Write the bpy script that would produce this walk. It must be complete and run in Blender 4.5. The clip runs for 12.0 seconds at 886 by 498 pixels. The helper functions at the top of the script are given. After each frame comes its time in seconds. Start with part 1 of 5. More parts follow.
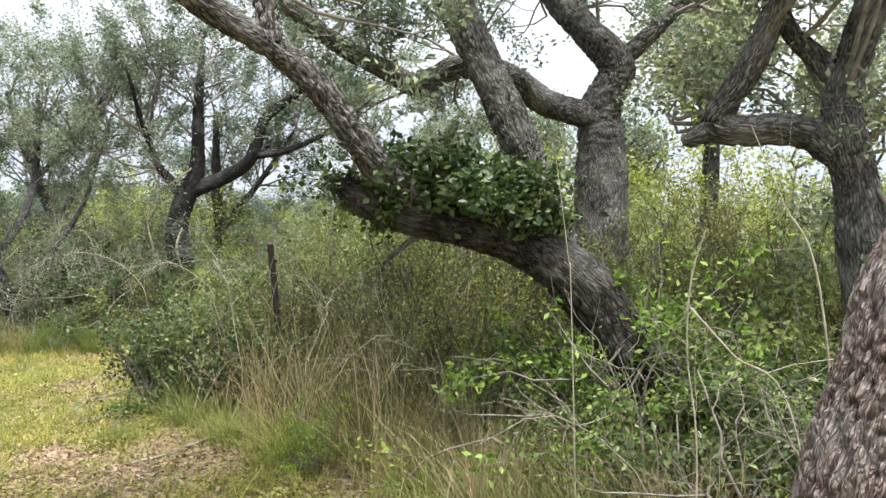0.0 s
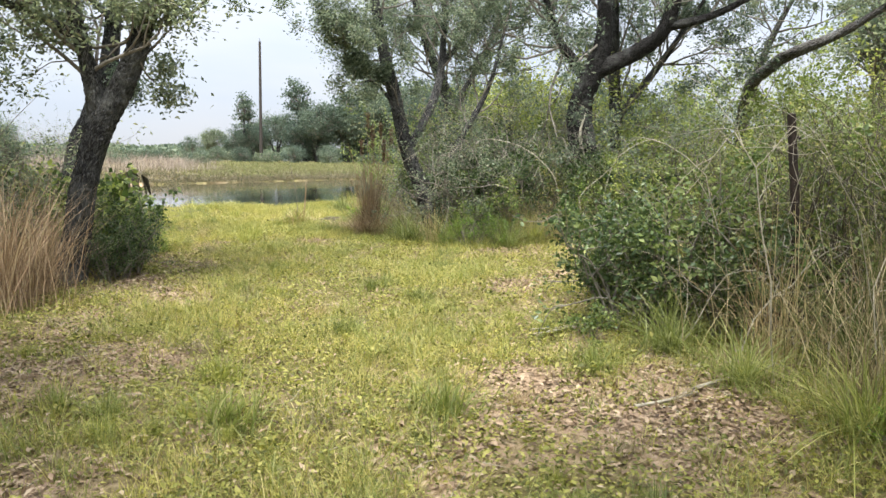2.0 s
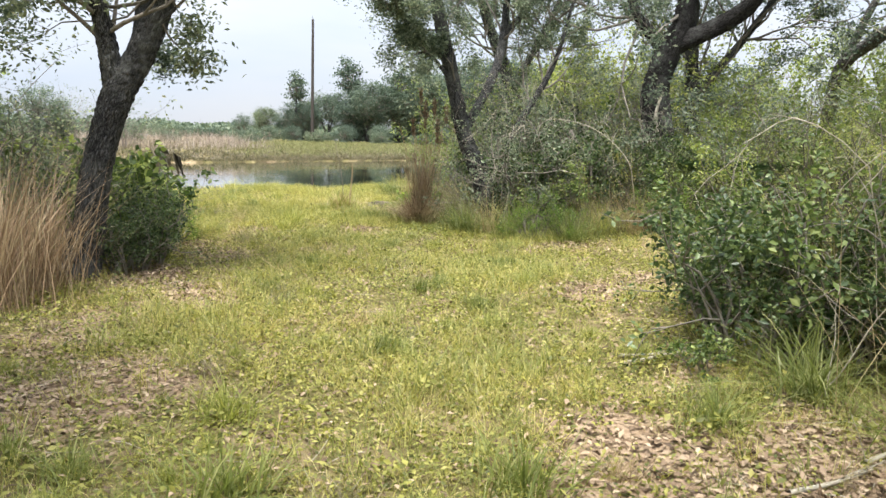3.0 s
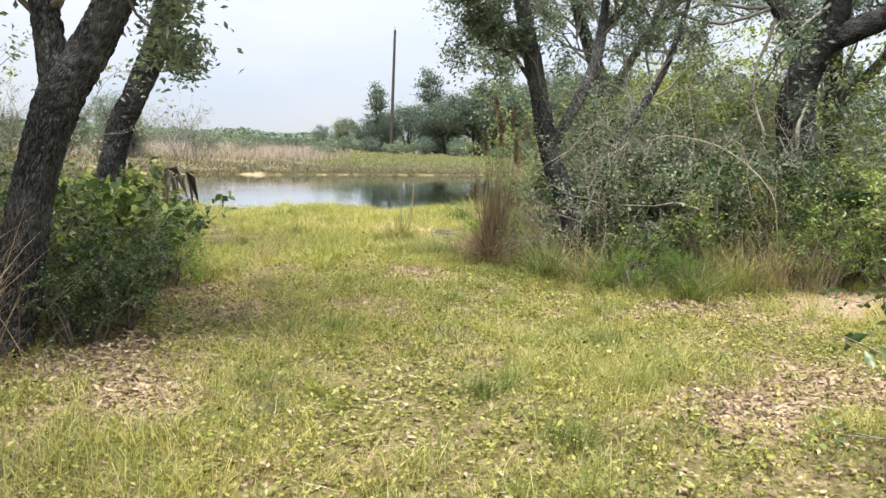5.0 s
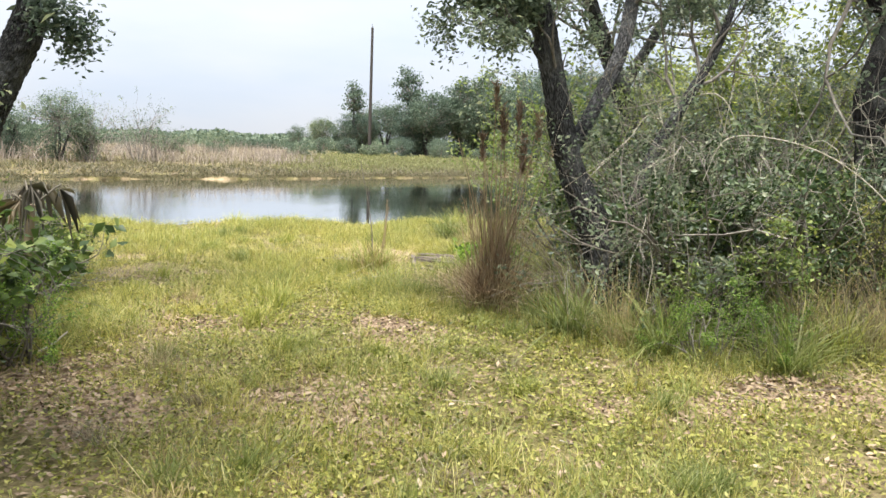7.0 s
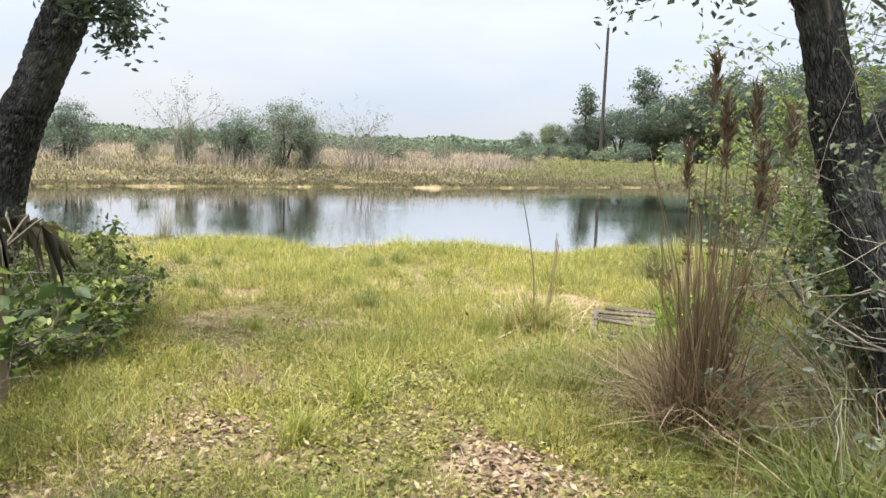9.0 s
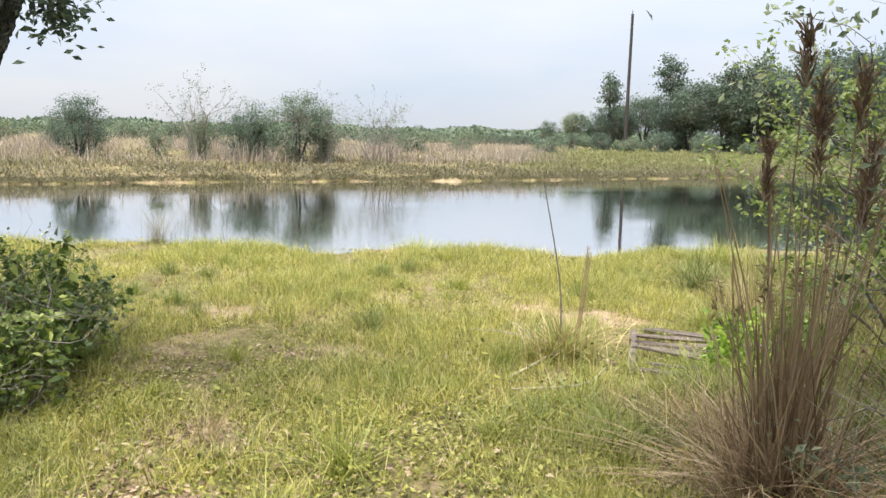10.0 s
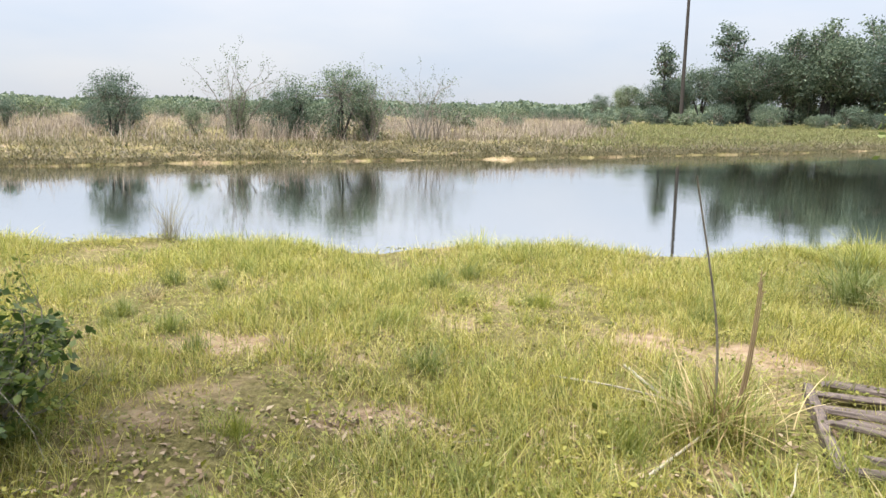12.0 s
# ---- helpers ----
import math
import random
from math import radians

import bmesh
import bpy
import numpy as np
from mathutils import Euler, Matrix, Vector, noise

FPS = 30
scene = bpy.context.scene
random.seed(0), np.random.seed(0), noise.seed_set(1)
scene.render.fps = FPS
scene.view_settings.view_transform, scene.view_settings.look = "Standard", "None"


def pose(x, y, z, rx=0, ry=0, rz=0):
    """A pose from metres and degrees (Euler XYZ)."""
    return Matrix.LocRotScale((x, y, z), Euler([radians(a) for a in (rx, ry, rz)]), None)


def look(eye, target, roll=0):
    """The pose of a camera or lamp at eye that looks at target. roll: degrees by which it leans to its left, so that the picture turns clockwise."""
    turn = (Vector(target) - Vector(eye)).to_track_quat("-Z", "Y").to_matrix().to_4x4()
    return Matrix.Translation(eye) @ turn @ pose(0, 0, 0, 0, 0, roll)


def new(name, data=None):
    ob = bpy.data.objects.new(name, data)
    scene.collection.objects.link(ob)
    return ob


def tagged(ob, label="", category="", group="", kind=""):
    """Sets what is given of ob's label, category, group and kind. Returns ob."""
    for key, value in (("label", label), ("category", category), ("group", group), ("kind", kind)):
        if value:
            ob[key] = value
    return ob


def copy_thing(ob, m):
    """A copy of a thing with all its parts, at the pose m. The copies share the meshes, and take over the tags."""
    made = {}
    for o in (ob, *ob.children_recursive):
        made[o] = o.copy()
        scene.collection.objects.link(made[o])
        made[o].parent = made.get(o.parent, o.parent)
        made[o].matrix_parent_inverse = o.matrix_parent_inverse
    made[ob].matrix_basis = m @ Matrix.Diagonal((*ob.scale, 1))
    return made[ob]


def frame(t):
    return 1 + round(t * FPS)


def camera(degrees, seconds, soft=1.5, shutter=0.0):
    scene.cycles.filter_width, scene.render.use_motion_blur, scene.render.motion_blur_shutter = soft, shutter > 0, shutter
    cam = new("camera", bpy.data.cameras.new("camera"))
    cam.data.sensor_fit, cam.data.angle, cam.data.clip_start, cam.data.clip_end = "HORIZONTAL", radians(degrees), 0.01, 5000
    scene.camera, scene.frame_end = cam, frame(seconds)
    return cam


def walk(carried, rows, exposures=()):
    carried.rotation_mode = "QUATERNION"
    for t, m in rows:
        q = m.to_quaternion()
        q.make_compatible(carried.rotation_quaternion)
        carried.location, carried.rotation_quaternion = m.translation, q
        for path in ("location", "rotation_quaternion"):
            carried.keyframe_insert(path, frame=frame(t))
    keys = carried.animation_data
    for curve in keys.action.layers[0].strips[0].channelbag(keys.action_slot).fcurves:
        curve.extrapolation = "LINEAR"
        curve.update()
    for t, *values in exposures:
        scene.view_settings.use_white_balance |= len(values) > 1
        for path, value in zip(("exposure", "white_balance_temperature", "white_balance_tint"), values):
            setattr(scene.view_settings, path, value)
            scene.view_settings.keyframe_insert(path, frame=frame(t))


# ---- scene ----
cam = camera(60.3, 12.0)
PATH = [
    (0, (0.903, -1.382, 1.562), (2.485, -0.159, 1.609), 0.15),
    (0.5, (1.02, -0.843, 1.482), (2.356, 0.645, 1.461), -0.0),
    (1, (1.114, -0.351, 1.503), (2.227, 1.309, 1.41), 0.13),
    (1.5, (1.11, 0.182, 1.46), (2.08, 1.923, 1.291), 0.41),
    (2, (1.185, 0.635, 1.437), (2.081, 2.409, 1.211), 0.55),
    (2.5, (1.345, 1.173, 1.45), (2.187, 2.969, 1.193), 0.88),
    (3, (1.568, 1.669, 1.433), (2.347, 3.491, 1.158), 1.42),
    (3.2, (1.634, 1.869, 1.454), (2.4, 3.695, 1.173), 2.43),
    (4.8, (2.364, 3.462, 1.529), (2.957, 5.355, 1.28), 2.44),
    (5, (2.432, 3.684, 1.52), (3.019, 5.579, 1.27), 2.24),
    (5.5, (2.551, 4.225, 1.57), (3.134, 6.122, 1.323), 1.54),
    (6, (2.671, 4.765, 1.626), (3.258, 6.66, 1.376), 0.94),
    (6.5, (2.865, 5.298, 1.62), (3.469, 7.186, 1.353), 0.63),
    (7, (3.065, 5.833, 1.573), (3.701, 7.713, 1.326), 2.01),
    (7.4, (3.176, 6.274, 1.641), (3.616, 8.208, 1.388), -2.57),
    (7.5, (3.213, 6.364, 1.647), (3.538, 8.317, 1.366), -4.0),
    (7.7, (3.345, 6.536, 1.638), (3.509, 8.504, 1.322), -4.0),
    (9.3, (4.216, 8.323, 1.681), (4.26, 10.307, 1.433), 2.07),
    (9.5, (4.242, 8.478, 1.697), (4.273, 10.461, 1.439), 1.78),
    (10, (4.219, 8.922, 1.72), (4.202, 10.902, 1.44), 1.31),
    (10.5, (4.174, 9.364, 1.679), (4.07, 11.34, 1.388), 0.76),
    (11, (4.092, 9.772, 1.707), (3.913, 11.741, 1.403), 0.31),
    (11.5, (3.98, 10.182, 1.726), (3.8, 12.146, 1.394), -0.29),
    (12, (3.977, 10.582, 1.694), (3.845, 12.548, 1.351), 0.78),
]
walk(cam, [(t, look(eye, target, roll)) for t, eye, target, roll in PATH],
     [(0, 1.72), (1.2, 1.7), (2, 1.6), (3.2, 1.62), (5, 1.57), (7.5, 1.6), (9.3, 1.52), (12, 1.45)])

# ---- light: an overcast sky that brightens towards the zenith, and a veiled sun ----
SUN_EL, SUN_AZ = radians(74), radians(218)
world = bpy.data.worlds.new("overcast_sky")
scene.world = world
world.use_nodes = True
wn, wl = world.node_tree.nodes, world.node_tree.links
wn.clear()
w_out = wn.new("ShaderNodeOutputWorld")
w_bg = wn.new("ShaderNodeBackground")
w_sky = wn.new("ShaderNodeTexSky")
w_sky.sky_type = "NISHITA"
w_sky.sun_disc = False
w_sky.sun_elevation = SUN_EL
w_sky.sun_rotation = SUN_AZ
w_tc = wn.new("ShaderNodeTexCoord")
w_sep = wn.new("ShaderNodeSeparateXYZ")
wl.new(w_tc.outputs["Generated"], w_sep.inputs[0])
w_lift = wn.new("ShaderNodeMapRange")          # luminance grows from the horizon to three times that at the zenith
w_lift.inputs["From Min"].default_value, w_lift.inputs["From Max"].default_value = 0.0, 1.0
w_lift.inputs["To Min"].default_value, w_lift.inputs["To Max"].default_value = 0.62, 1.8
wl.new(w_sep.outputs["Z"], w_lift.inputs["Value"])
w_map = wn.new("ShaderNodeMapping")
w_map.inputs["Scale"].default_value = (1.6, 1.6, 6.0)
wl.new(w_tc.outputs["Generated"], w_map.inputs["Vector"])
w_noise = wn.new("ShaderNodeTexNoise")
w_noise.inputs["Scale"].default_value = 1.7
w_noise.inputs["Detail"].default_value = 5.0
wl.new(w_map.outputs[0], w_noise.inputs["Vector"])
w_ramp = wn.new("ShaderNodeValToRGB")
w_ramp.color_ramp.elements[0].position, w_ramp.color_ramp.elements[0].color = 0.33, (0.36, 0.40, 0.47, 1)
w_ramp.color_ramp.elements[1].position, w_ramp.color_ramp.elements[1].color = 0.68, (0.435, 0.445, 0.475, 1)
wl.new(w_noise.outputs["Fac"], w_ramp.inputs["Fac"])
w_cloud = wn.new("ShaderNodeVectorMath")
w_cloud.operation = "SCALE"
wl.new(w_ramp.outputs["Color"], w_cloud.inputs[0])
wl.new(w_lift.outputs[0], w_cloud.inputs["Scale"])
w_blue = wn.new("ShaderNodeVectorMath")
w_blue.operation = "SCALE"
w_blue.inputs["Scale"].default_value = 0.06
wl.new(w_sky.outputs[0], w_blue.inputs[0])
w_mix = wn.new("ShaderNodeMix")
w_mix.data_type = "RGBA"
w_mix.inputs["Factor"].default_value = 0.9
wl.new(w_blue.outputs[0], w_mix.inputs["A"])
wl.new(w_cloud.outputs[0], w_mix.inputs["B"])
wl.new(w_mix.outputs["Result"], w_bg.inputs["Color"])
wl.new(w_bg.outputs[0], w_out.inputs["Surface"])

sun = new("sun", bpy.data.lights.new("sun", "SUN"))
sun.data.energy, sun.data.angle, sun.data.color = 3.0, radians(24), (1.0, 0.975, 0.93)
sun.rotation_euler = (math.pi / 2 - SUN_EL, 0, math.pi - SUN_AZ)


# ---- materials ----
def ramp_of(nt, fac, stops):
    n = nt.nodes.new("ShaderNodeValToRGB")
    els = n.color_ramp.elements
    while len(els) < len(stops):
        els.new(0.5)
    for e, (p, c) in zip(els, stops):
        e.position, e.color = p, (*c, 1)
    nt.links.new(fac, n.inputs["Fac"])
    return n.outputs["Color"]


def noise_of(nt, scale, detail=4.0, vector=None, rough=0.6, stretch=None):
    n = nt.nodes.new("ShaderNodeTexNoise")
    n.inputs["Scale"].default_value, n.inputs["Detail"].default_value, n.inputs["Roughness"].default_value = scale, detail, rough
    if vector is not None:
        if stretch:
            m = nt.nodes.new("ShaderNodeMapping")
            m.inputs["Scale"].default_value = stretch
            nt.links.new(vector, m.inputs["Vector"])
            vector = m.outputs[0]
        nt.links.new(vector, n.inputs["Vector"])
    return n.outputs["Fac"]


def mix_of(nt, fac, a, b, mode="MIX"):
    n = nt.nodes.new("ShaderNodeMix")
    n.data_type, n.blend_type = "RGBA", mode
    for key, v in (("Factor", fac), ("A", a), ("B", b)):
        if isinstance(v, (int, float)):
            n.inputs[key].default_value = v
        elif isinstance(v, tuple):
            n.inputs[key].default_value = (*v, 1)
        else:
            nt.links.new(v, n.inputs[key])
    return n.outputs["Result"]


def fresh(name, rough=0.7, spec=0.3):
    m = bpy.data.materials.new(name)
    m.use_nodes = True
    nt = m.node_tree
    b = nt.nodes["Principled BSDF"]
    b.inputs["Roughness"].default_value = rough
    b.inputs["Specular IOR Level"].default_value = spec
    return m, nt, b


def bump_to(nt, b, height, strength, distance):
    n = nt.nodes.new("ShaderNodeBump")
    n.inputs["Strength"].default_value, n.inputs["Distance"].default_value = strength, distance
    nt.links.new(height, n.inputs["Height"])
    nt.links.new(n.outputs[0], b.inputs["Normal"])


def leaf_mat(name, stops, rough=0.5, through_light=0.35, spec=0.35, warm=1.0, vary=True):
    """Leaves and blades: each one its own shade, a little light passing through."""
    m, nt, b = fresh(name, rough, spec)
    g = nt.nodes.new("ShaderNodeNewGeometry")
    oi = nt.nodes.new("ShaderNodeObjectInfo")
    c = ramp_of(nt, g.outputs["Random Per Island"], stops)
    tc = nt.nodes.new("ShaderNodeTexCoord")
    patch = noise_of(nt, 1.1, 3.0, tc.outputs["Object"])
    c = mix_of(nt, ramp_of(nt, patch, [(0.35, (0.0, 0.0, 0.0)), (0.7, (0.5, 0.5, 0.5))]), c, mix_of(nt, 1.0, c, (1.2, 1.15, 1.15 - 0.25 * warm), "MULTIPLY"))
    if vary:
        c = mix_of(nt, 1.0, c, ramp_of(nt, oi.outputs["Random"], [(0.0, (0.62, 0.68, 0.7)), (0.5, (0.95, 0.97, 0.92)), (1.0, (1.3, 1.22, 1.0))]), "MULTIPLY")
    nt.links.new(c, b.inputs["Base Color"])
    t = nt.nodes.new("ShaderNodeBsdfTranslucent")
    nt.links.new(mix_of(nt, 1.0, c, (1.2, 1.25, 1.2 - 0.35 * warm), "MULTIPLY"), t.inputs["Color"])
    s = nt.nodes.new("ShaderNodeMixShader")
    s.inputs[0].default_value = through_light
    nt.links.new(b.outputs[0], s.inputs[1])
    nt.links.new(t.outputs[0], s.inputs[2])
    nt.links.new(s.outputs[0], nt.nodes["Material Output"].inputs["Surface"])
    return m


def bark_mat(name, dark, mid, light, scale=1.0, lichen=0.0):
    m, nt, b = fresh(name, 0.92, 0.12)
    uv = nt.nodes.new("ShaderNodeUVMap").outputs[0]
    grain = noise_of(nt, 60.0 * scale, 8.0, uv, 0.75, (1.0, 0.35, 1))
    fine = noise_of(nt, 150.0 * scale, 5.0, uv, 0.8, (1.0, 0.5, 1))
    geo = nt.nodes.new("ShaderNodeNewGeometry")
    c = ramp_of(nt, grain, [(0.25, dark), (0.46, mid), (0.8, light)])
    mp = nt.nodes.new("ShaderNodeMapping")
    mp.inputs["Scale"].default_value = (46 * scale, 15 * scale, 1)
    nt.links.new(uv, mp.inputs["Vector"])
    wob = nt.nodes.new("ShaderNodeTexNoise")
    wob.inputs["Scale"].default_value = 0.9
    nt.links.new(mp.outputs[0], wob.inputs["Vector"])
    off = nt.nodes.new("ShaderNodeVectorMath")
    off.operation = "MULTIPLY_ADD"
    off.inputs[1].default_value = (2.2, 2.2, 0)
    nt.links.new(wob.outputs["Color"], off.inputs[0])
    nt.links.new(mp.outputs[0], off.inputs[2])
    v = nt.nodes.new("ShaderNodeTexVoronoi")
    v.feature = "DISTANCE_TO_EDGE"
    v.inputs["Scale"].default_value = 1.0
    nt.links.new(off.outputs[0], v.inputs["Vector"])
    crack = ramp_of(nt, v.outputs["Distance"], [(0.02, (0.9, 0.9, 0.9)), (0.16, (0, 0, 0))])
    c = mix_of(nt, crack, c, dark)
    # dirt-dark furrows, with crevice shade also put into the colour by pointiness
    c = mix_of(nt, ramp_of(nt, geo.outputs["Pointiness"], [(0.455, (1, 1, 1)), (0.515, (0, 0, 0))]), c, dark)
    tc = nt.nodes.new("ShaderNodeTexCoord")
    big = noise_of(nt, 3.1, 5.0, tc.outputs["Object"], 0.65)
    c = mix_of(nt, ramp_of(nt, big, [(0.48, (0, 0, 0)), (0.66, (0.25 + lichen * 0.4,) * 3)]), c, mix_of(nt, grain, (0.2, 0.21, 0.19), (0.5, 0.5, 0.47)))
    nt.links.new(c, b.inputs["Base Color"])
    plates = mix_of(nt, 0.3, ramp_of(nt, v.outputs["Distance"], [(0.0, (0, 0, 0)), (0.28, (1, 1, 1))]), mix_of(nt, 0.4, grain, fine))
    bump_to(nt, b, plates, 1.0, 0.02)
    return m


def ground_mat():
    m, nt, b = fresh("sandy_turf", 0.95, 0.1)
    tc = nt.nodes.new("ShaderNodeTexCoord").outputs["Object"]
    at_bare = nt.nodes.new("ShaderNodeAttribute")
    at_bare.attribute_name = "bare"
    sand = ramp_of(nt, noise_of(nt, 16.0, 8.0, tc, 0.75), [(0.3, (0.16, 0.105, 0.065)), (0.48, (0.36, 0.255, 0.165)), (0.62, (0.47, 0.36, 0.25)), (0.8, (0.6, 0.49, 0.36))])
    turf = ramp_of(nt, noise_of(nt, 22.0, 8.0, tc, 0.8), [(0.3, (0.052, 0.044, 0.018)), (0.48, (0.16, 0.138, 0.056)), (0.62, (0.29, 0.25, 0.108)), (0.8, (0.42, 0.36, 0.19))])
    wander = noise_of(nt, 1.6, 7.0, tc, 0.75)
    add = nt.nodes.new("ShaderNodeMath")
    add.operation = "MULTIPLY_ADD"
    add.inputs[1].default_value = 0.45
    nt.links.new(at_bare.outputs["Fac"], add.inputs[0])
    nt.links.new(wander, add.inputs[2])
    c = mix_of(nt, ramp_of(nt, add.outputs[0], [(0.5, (0, 0, 0)), (0.68, (1, 1, 1))]), turf, sand)
    nt.links.new(c, b.inputs["Base Color"])
    bump_to(nt, b, noise_of(nt, 40.0, 8.0, tc, 0.8), 0.8, 0.03)
    return m


def water_mat():
    m, nt, b = fresh("pond_water", 0.015, 0.5)
    tc = nt.nodes.new("ShaderNodeTexCoord").outputs["Object"]
    nt.links.new(ramp_of(nt, noise_of(nt, 0.25, 3.0, tc), [(0.3, (0.03, 0.035, 0.028)), (0.7, (0.05, 0.056, 0.045))]), b.inputs["Base Color"])
    b.inputs["IOR"].default_value = 1.333
    h = mix_of(nt, 0.4, noise_of(nt, 3.0, 3.0, tc, 0.5, (1.0, 2.6, 1)), noise_of(nt, 9.0, 2.0, tc, 0.5, (1.0, 3.0, 1)))
    gust = ramp_of(nt, noise_of(nt, 0.16, 3.0, tc, 0.5, (1, 2.2, 1)), [(0.4, (0.15, 0.15, 0.15)), (0.65, (1, 1, 1))])
    bump_to(nt, b, mix_of(nt, 1.0, h, gust, "MULTIPLY"), 0.055, 0.05)
    sheen = nt.nodes.new("ShaderNodeBsdfGlossy")          # extra mirror layer at every angle, added to brighten the reflected sky beyond real water
    sheen.inputs["Color"].default_value, sheen.inputs["Roughness"].default_value = (0.95, 0.96, 0.97, 1), 0.015
    nt.links.new(b.inputs["Normal"].links[0].from_socket, sheen.inputs["Normal"])
    s = nt.nodes.new("ShaderNodeMixShader")
    s.inputs[0].default_value = 0.78
    nt.links.new(b.outputs[0], s.inputs[1])
    nt.links.new(sheen.outputs[0], s.inputs[2])
    nt.links.new(s.outputs[0], nt.nodes["Material Output"].inputs["Surface"])
    return m


def wood_mat(name, dark, light):
    m, nt, b = fresh(name, 0.85, 0.2)
    tc = nt.nodes.new("ShaderNodeTexCoord").outputs["Object"]
    g = noise_of(nt, 6.0, 8.0, tc, 0.7, (1.0, 14.0, 14.0))
    nt.links.new(ramp_of(nt, g, [(0.3, dark), (0.65, light)]), b.inputs["Base Color"])
    bump_to(nt, b, g, 0.6, 0.01)
    return m


def plain_mat(name, stops, scale, rough=0.85, bump=0.4, dist=0.01, stretch=None):
    m, nt, b = fresh(name, rough, 0.2)
    tc = nt.nodes.new("ShaderNodeTexCoord").outputs["Object"]
    g = noise_of(nt, scale, 7.0, tc, 0.7, stretch)
    nt.links.new(ramp_of(nt, g, stops), b.inputs["Base Color"])
    bump_to(nt, b, g, bump, dist)
    return m


M_GROUND, M_WATER = ground_mat(), water_mat()
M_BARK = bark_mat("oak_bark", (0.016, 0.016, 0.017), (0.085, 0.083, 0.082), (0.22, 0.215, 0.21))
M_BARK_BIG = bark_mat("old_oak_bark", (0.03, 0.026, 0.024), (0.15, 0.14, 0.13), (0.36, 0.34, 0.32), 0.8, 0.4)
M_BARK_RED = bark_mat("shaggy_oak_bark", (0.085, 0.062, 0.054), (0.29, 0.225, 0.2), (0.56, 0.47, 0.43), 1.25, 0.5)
M_BARK_DARK = bark_mat("blackish_oak_bark", (0.012, 0.011, 0.011), (0.04, 0.037, 0.035), (0.1, 0.095, 0.09), 0.9, 0.0)
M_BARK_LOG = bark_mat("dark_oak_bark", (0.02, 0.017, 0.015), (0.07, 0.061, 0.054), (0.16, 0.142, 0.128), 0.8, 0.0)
M_TWIG = plain_mat("grey_twigs", [(0.3, (0.10, 0.085, 0.07)), (0.7, (0.30, 0.27, 0.23))], 12)
M_PALE = plain_mat("bleached_twigs", [(0.3, (0.25, 0.215, 0.16)), (0.7, (0.5, 0.46, 0.37))], 12)
M_OAKLEAF = leaf_mat("oak_leaves", [(0.0, (0.075, 0.1, 0.07)), (0.5, (0.165, 0.2, 0.135)), (0.9, (0.29, 0.325, 0.22)), (1.0, (0.38, 0.37, 0.24))], 0.42, 0.55, 0.5, warm=0.05)
M_DARKLEAF = leaf_mat("dark_leaves", [(0.0, (0.032, 0.054, 0.024)), (0.6, (0.08, 0.122, 0.05)), (0.92, (0.19, 0.24, 0.1)), (1.0, (0.3, 0.35, 0.16))], 0.35, 0.3)
M_SHRUB = leaf_mat("shrub_leaves", [(0.0, (0.075, 0.115, 0.035)), (0.6, (0.185, 0.24, 0.08)), (1.0, (0.36, 0.39, 0.16))], 0.5, 0.4)
M_LIME = leaf_mat("young_leaves", [(0.0, (0.07, 0.13, 0.025)), (0.5, (0.17, 0.28, 0.05)), (1.0, (0.42, 0.52, 0.14))], 0.5, 0.45)
M_LAWN = leaf_mat("lawn_blades", [(0.0, (0.13, 0.13, 0.034)), (0.35, (0.31, 0.295, 0.08)), (0.7, (0.49, 0.445, 0.15)), (1.0, (0.62, 0.53, 0.29))], 0.6, 0.42, vary=False)
M_TUFT = leaf_mat("green_blades", [(0.0, (0.13, 0.16, 0.042)), (0.6, (0.265, 0.29, 0.09)), (1.0, (0.44, 0.42, 0.2))], 0.5, 0.4)
M_DRY = leaf_mat("dry_blades", [(0.0, (0.16, 0.12, 0.072)), (0.5, (0.33, 0.265, 0.165)), (1.0, (0.55, 0.475, 0.33))], 0.7, 0.3, 0.2, warm=0.1)
M_RUST = leaf_mat("bluestem_stalks", [(0.0, (0.13, 0.085, 0.052)), (0.5, (0.34, 0.24, 0.15)), (1.0, (0.56, 0.455, 0.31))], 0.7, 0.25, 0.2, warm=0.1, vary=False)
M_PLUME = leaf_mat("bluestem_plumes", [(0.0, (0.17, 0.11, 0.09)), (0.7, (0.32, 0.22, 0.18)), (1.0, (0.45, 0.35, 0.29))], 0.8, 0.35, 0.1, vary=False)
M_LITTER = leaf_mat("fallen_leaves", [(0.0, (0.085, 0.058, 0.038)), (0.4, (0.24, 0.17, 0.11)), (0.85, (0.39, 0.295, 0.2)), (1.0, (0.46, 0.37, 0.26))], 0.75, 0.05, 0.25, warm=0.1, vary=False)
M_THATCH = leaf_mat("matted_thatch", [(0.0, (0.1, 0.066, 0.03)), (0.5, (0.28, 0.2, 0.092)), (1.0, (0.47, 0.37, 0.19))], 0.75, 0.2, 0.2, warm=0.1, vary=False)
M_PINKGRASS = leaf_mat("far_dry_grass", [(0.0, (0.17, 0.135, 0.11)), (0.5, (0.31, 0.255, 0.21)), (1.0, (0.43, 0.37, 0.31))], 0.8, 0.25, 0.1, warm=0.0, vary=False)
M_FARLEAF = leaf_mat("far_leaves", [(0.0, (0.062, 0.092, 0.068)), (0.6, (0.13, 0.17, 0.12)), (1.0, (0.23, 0.27, 0.195))], 0.6, 0.35, warm=0.0)
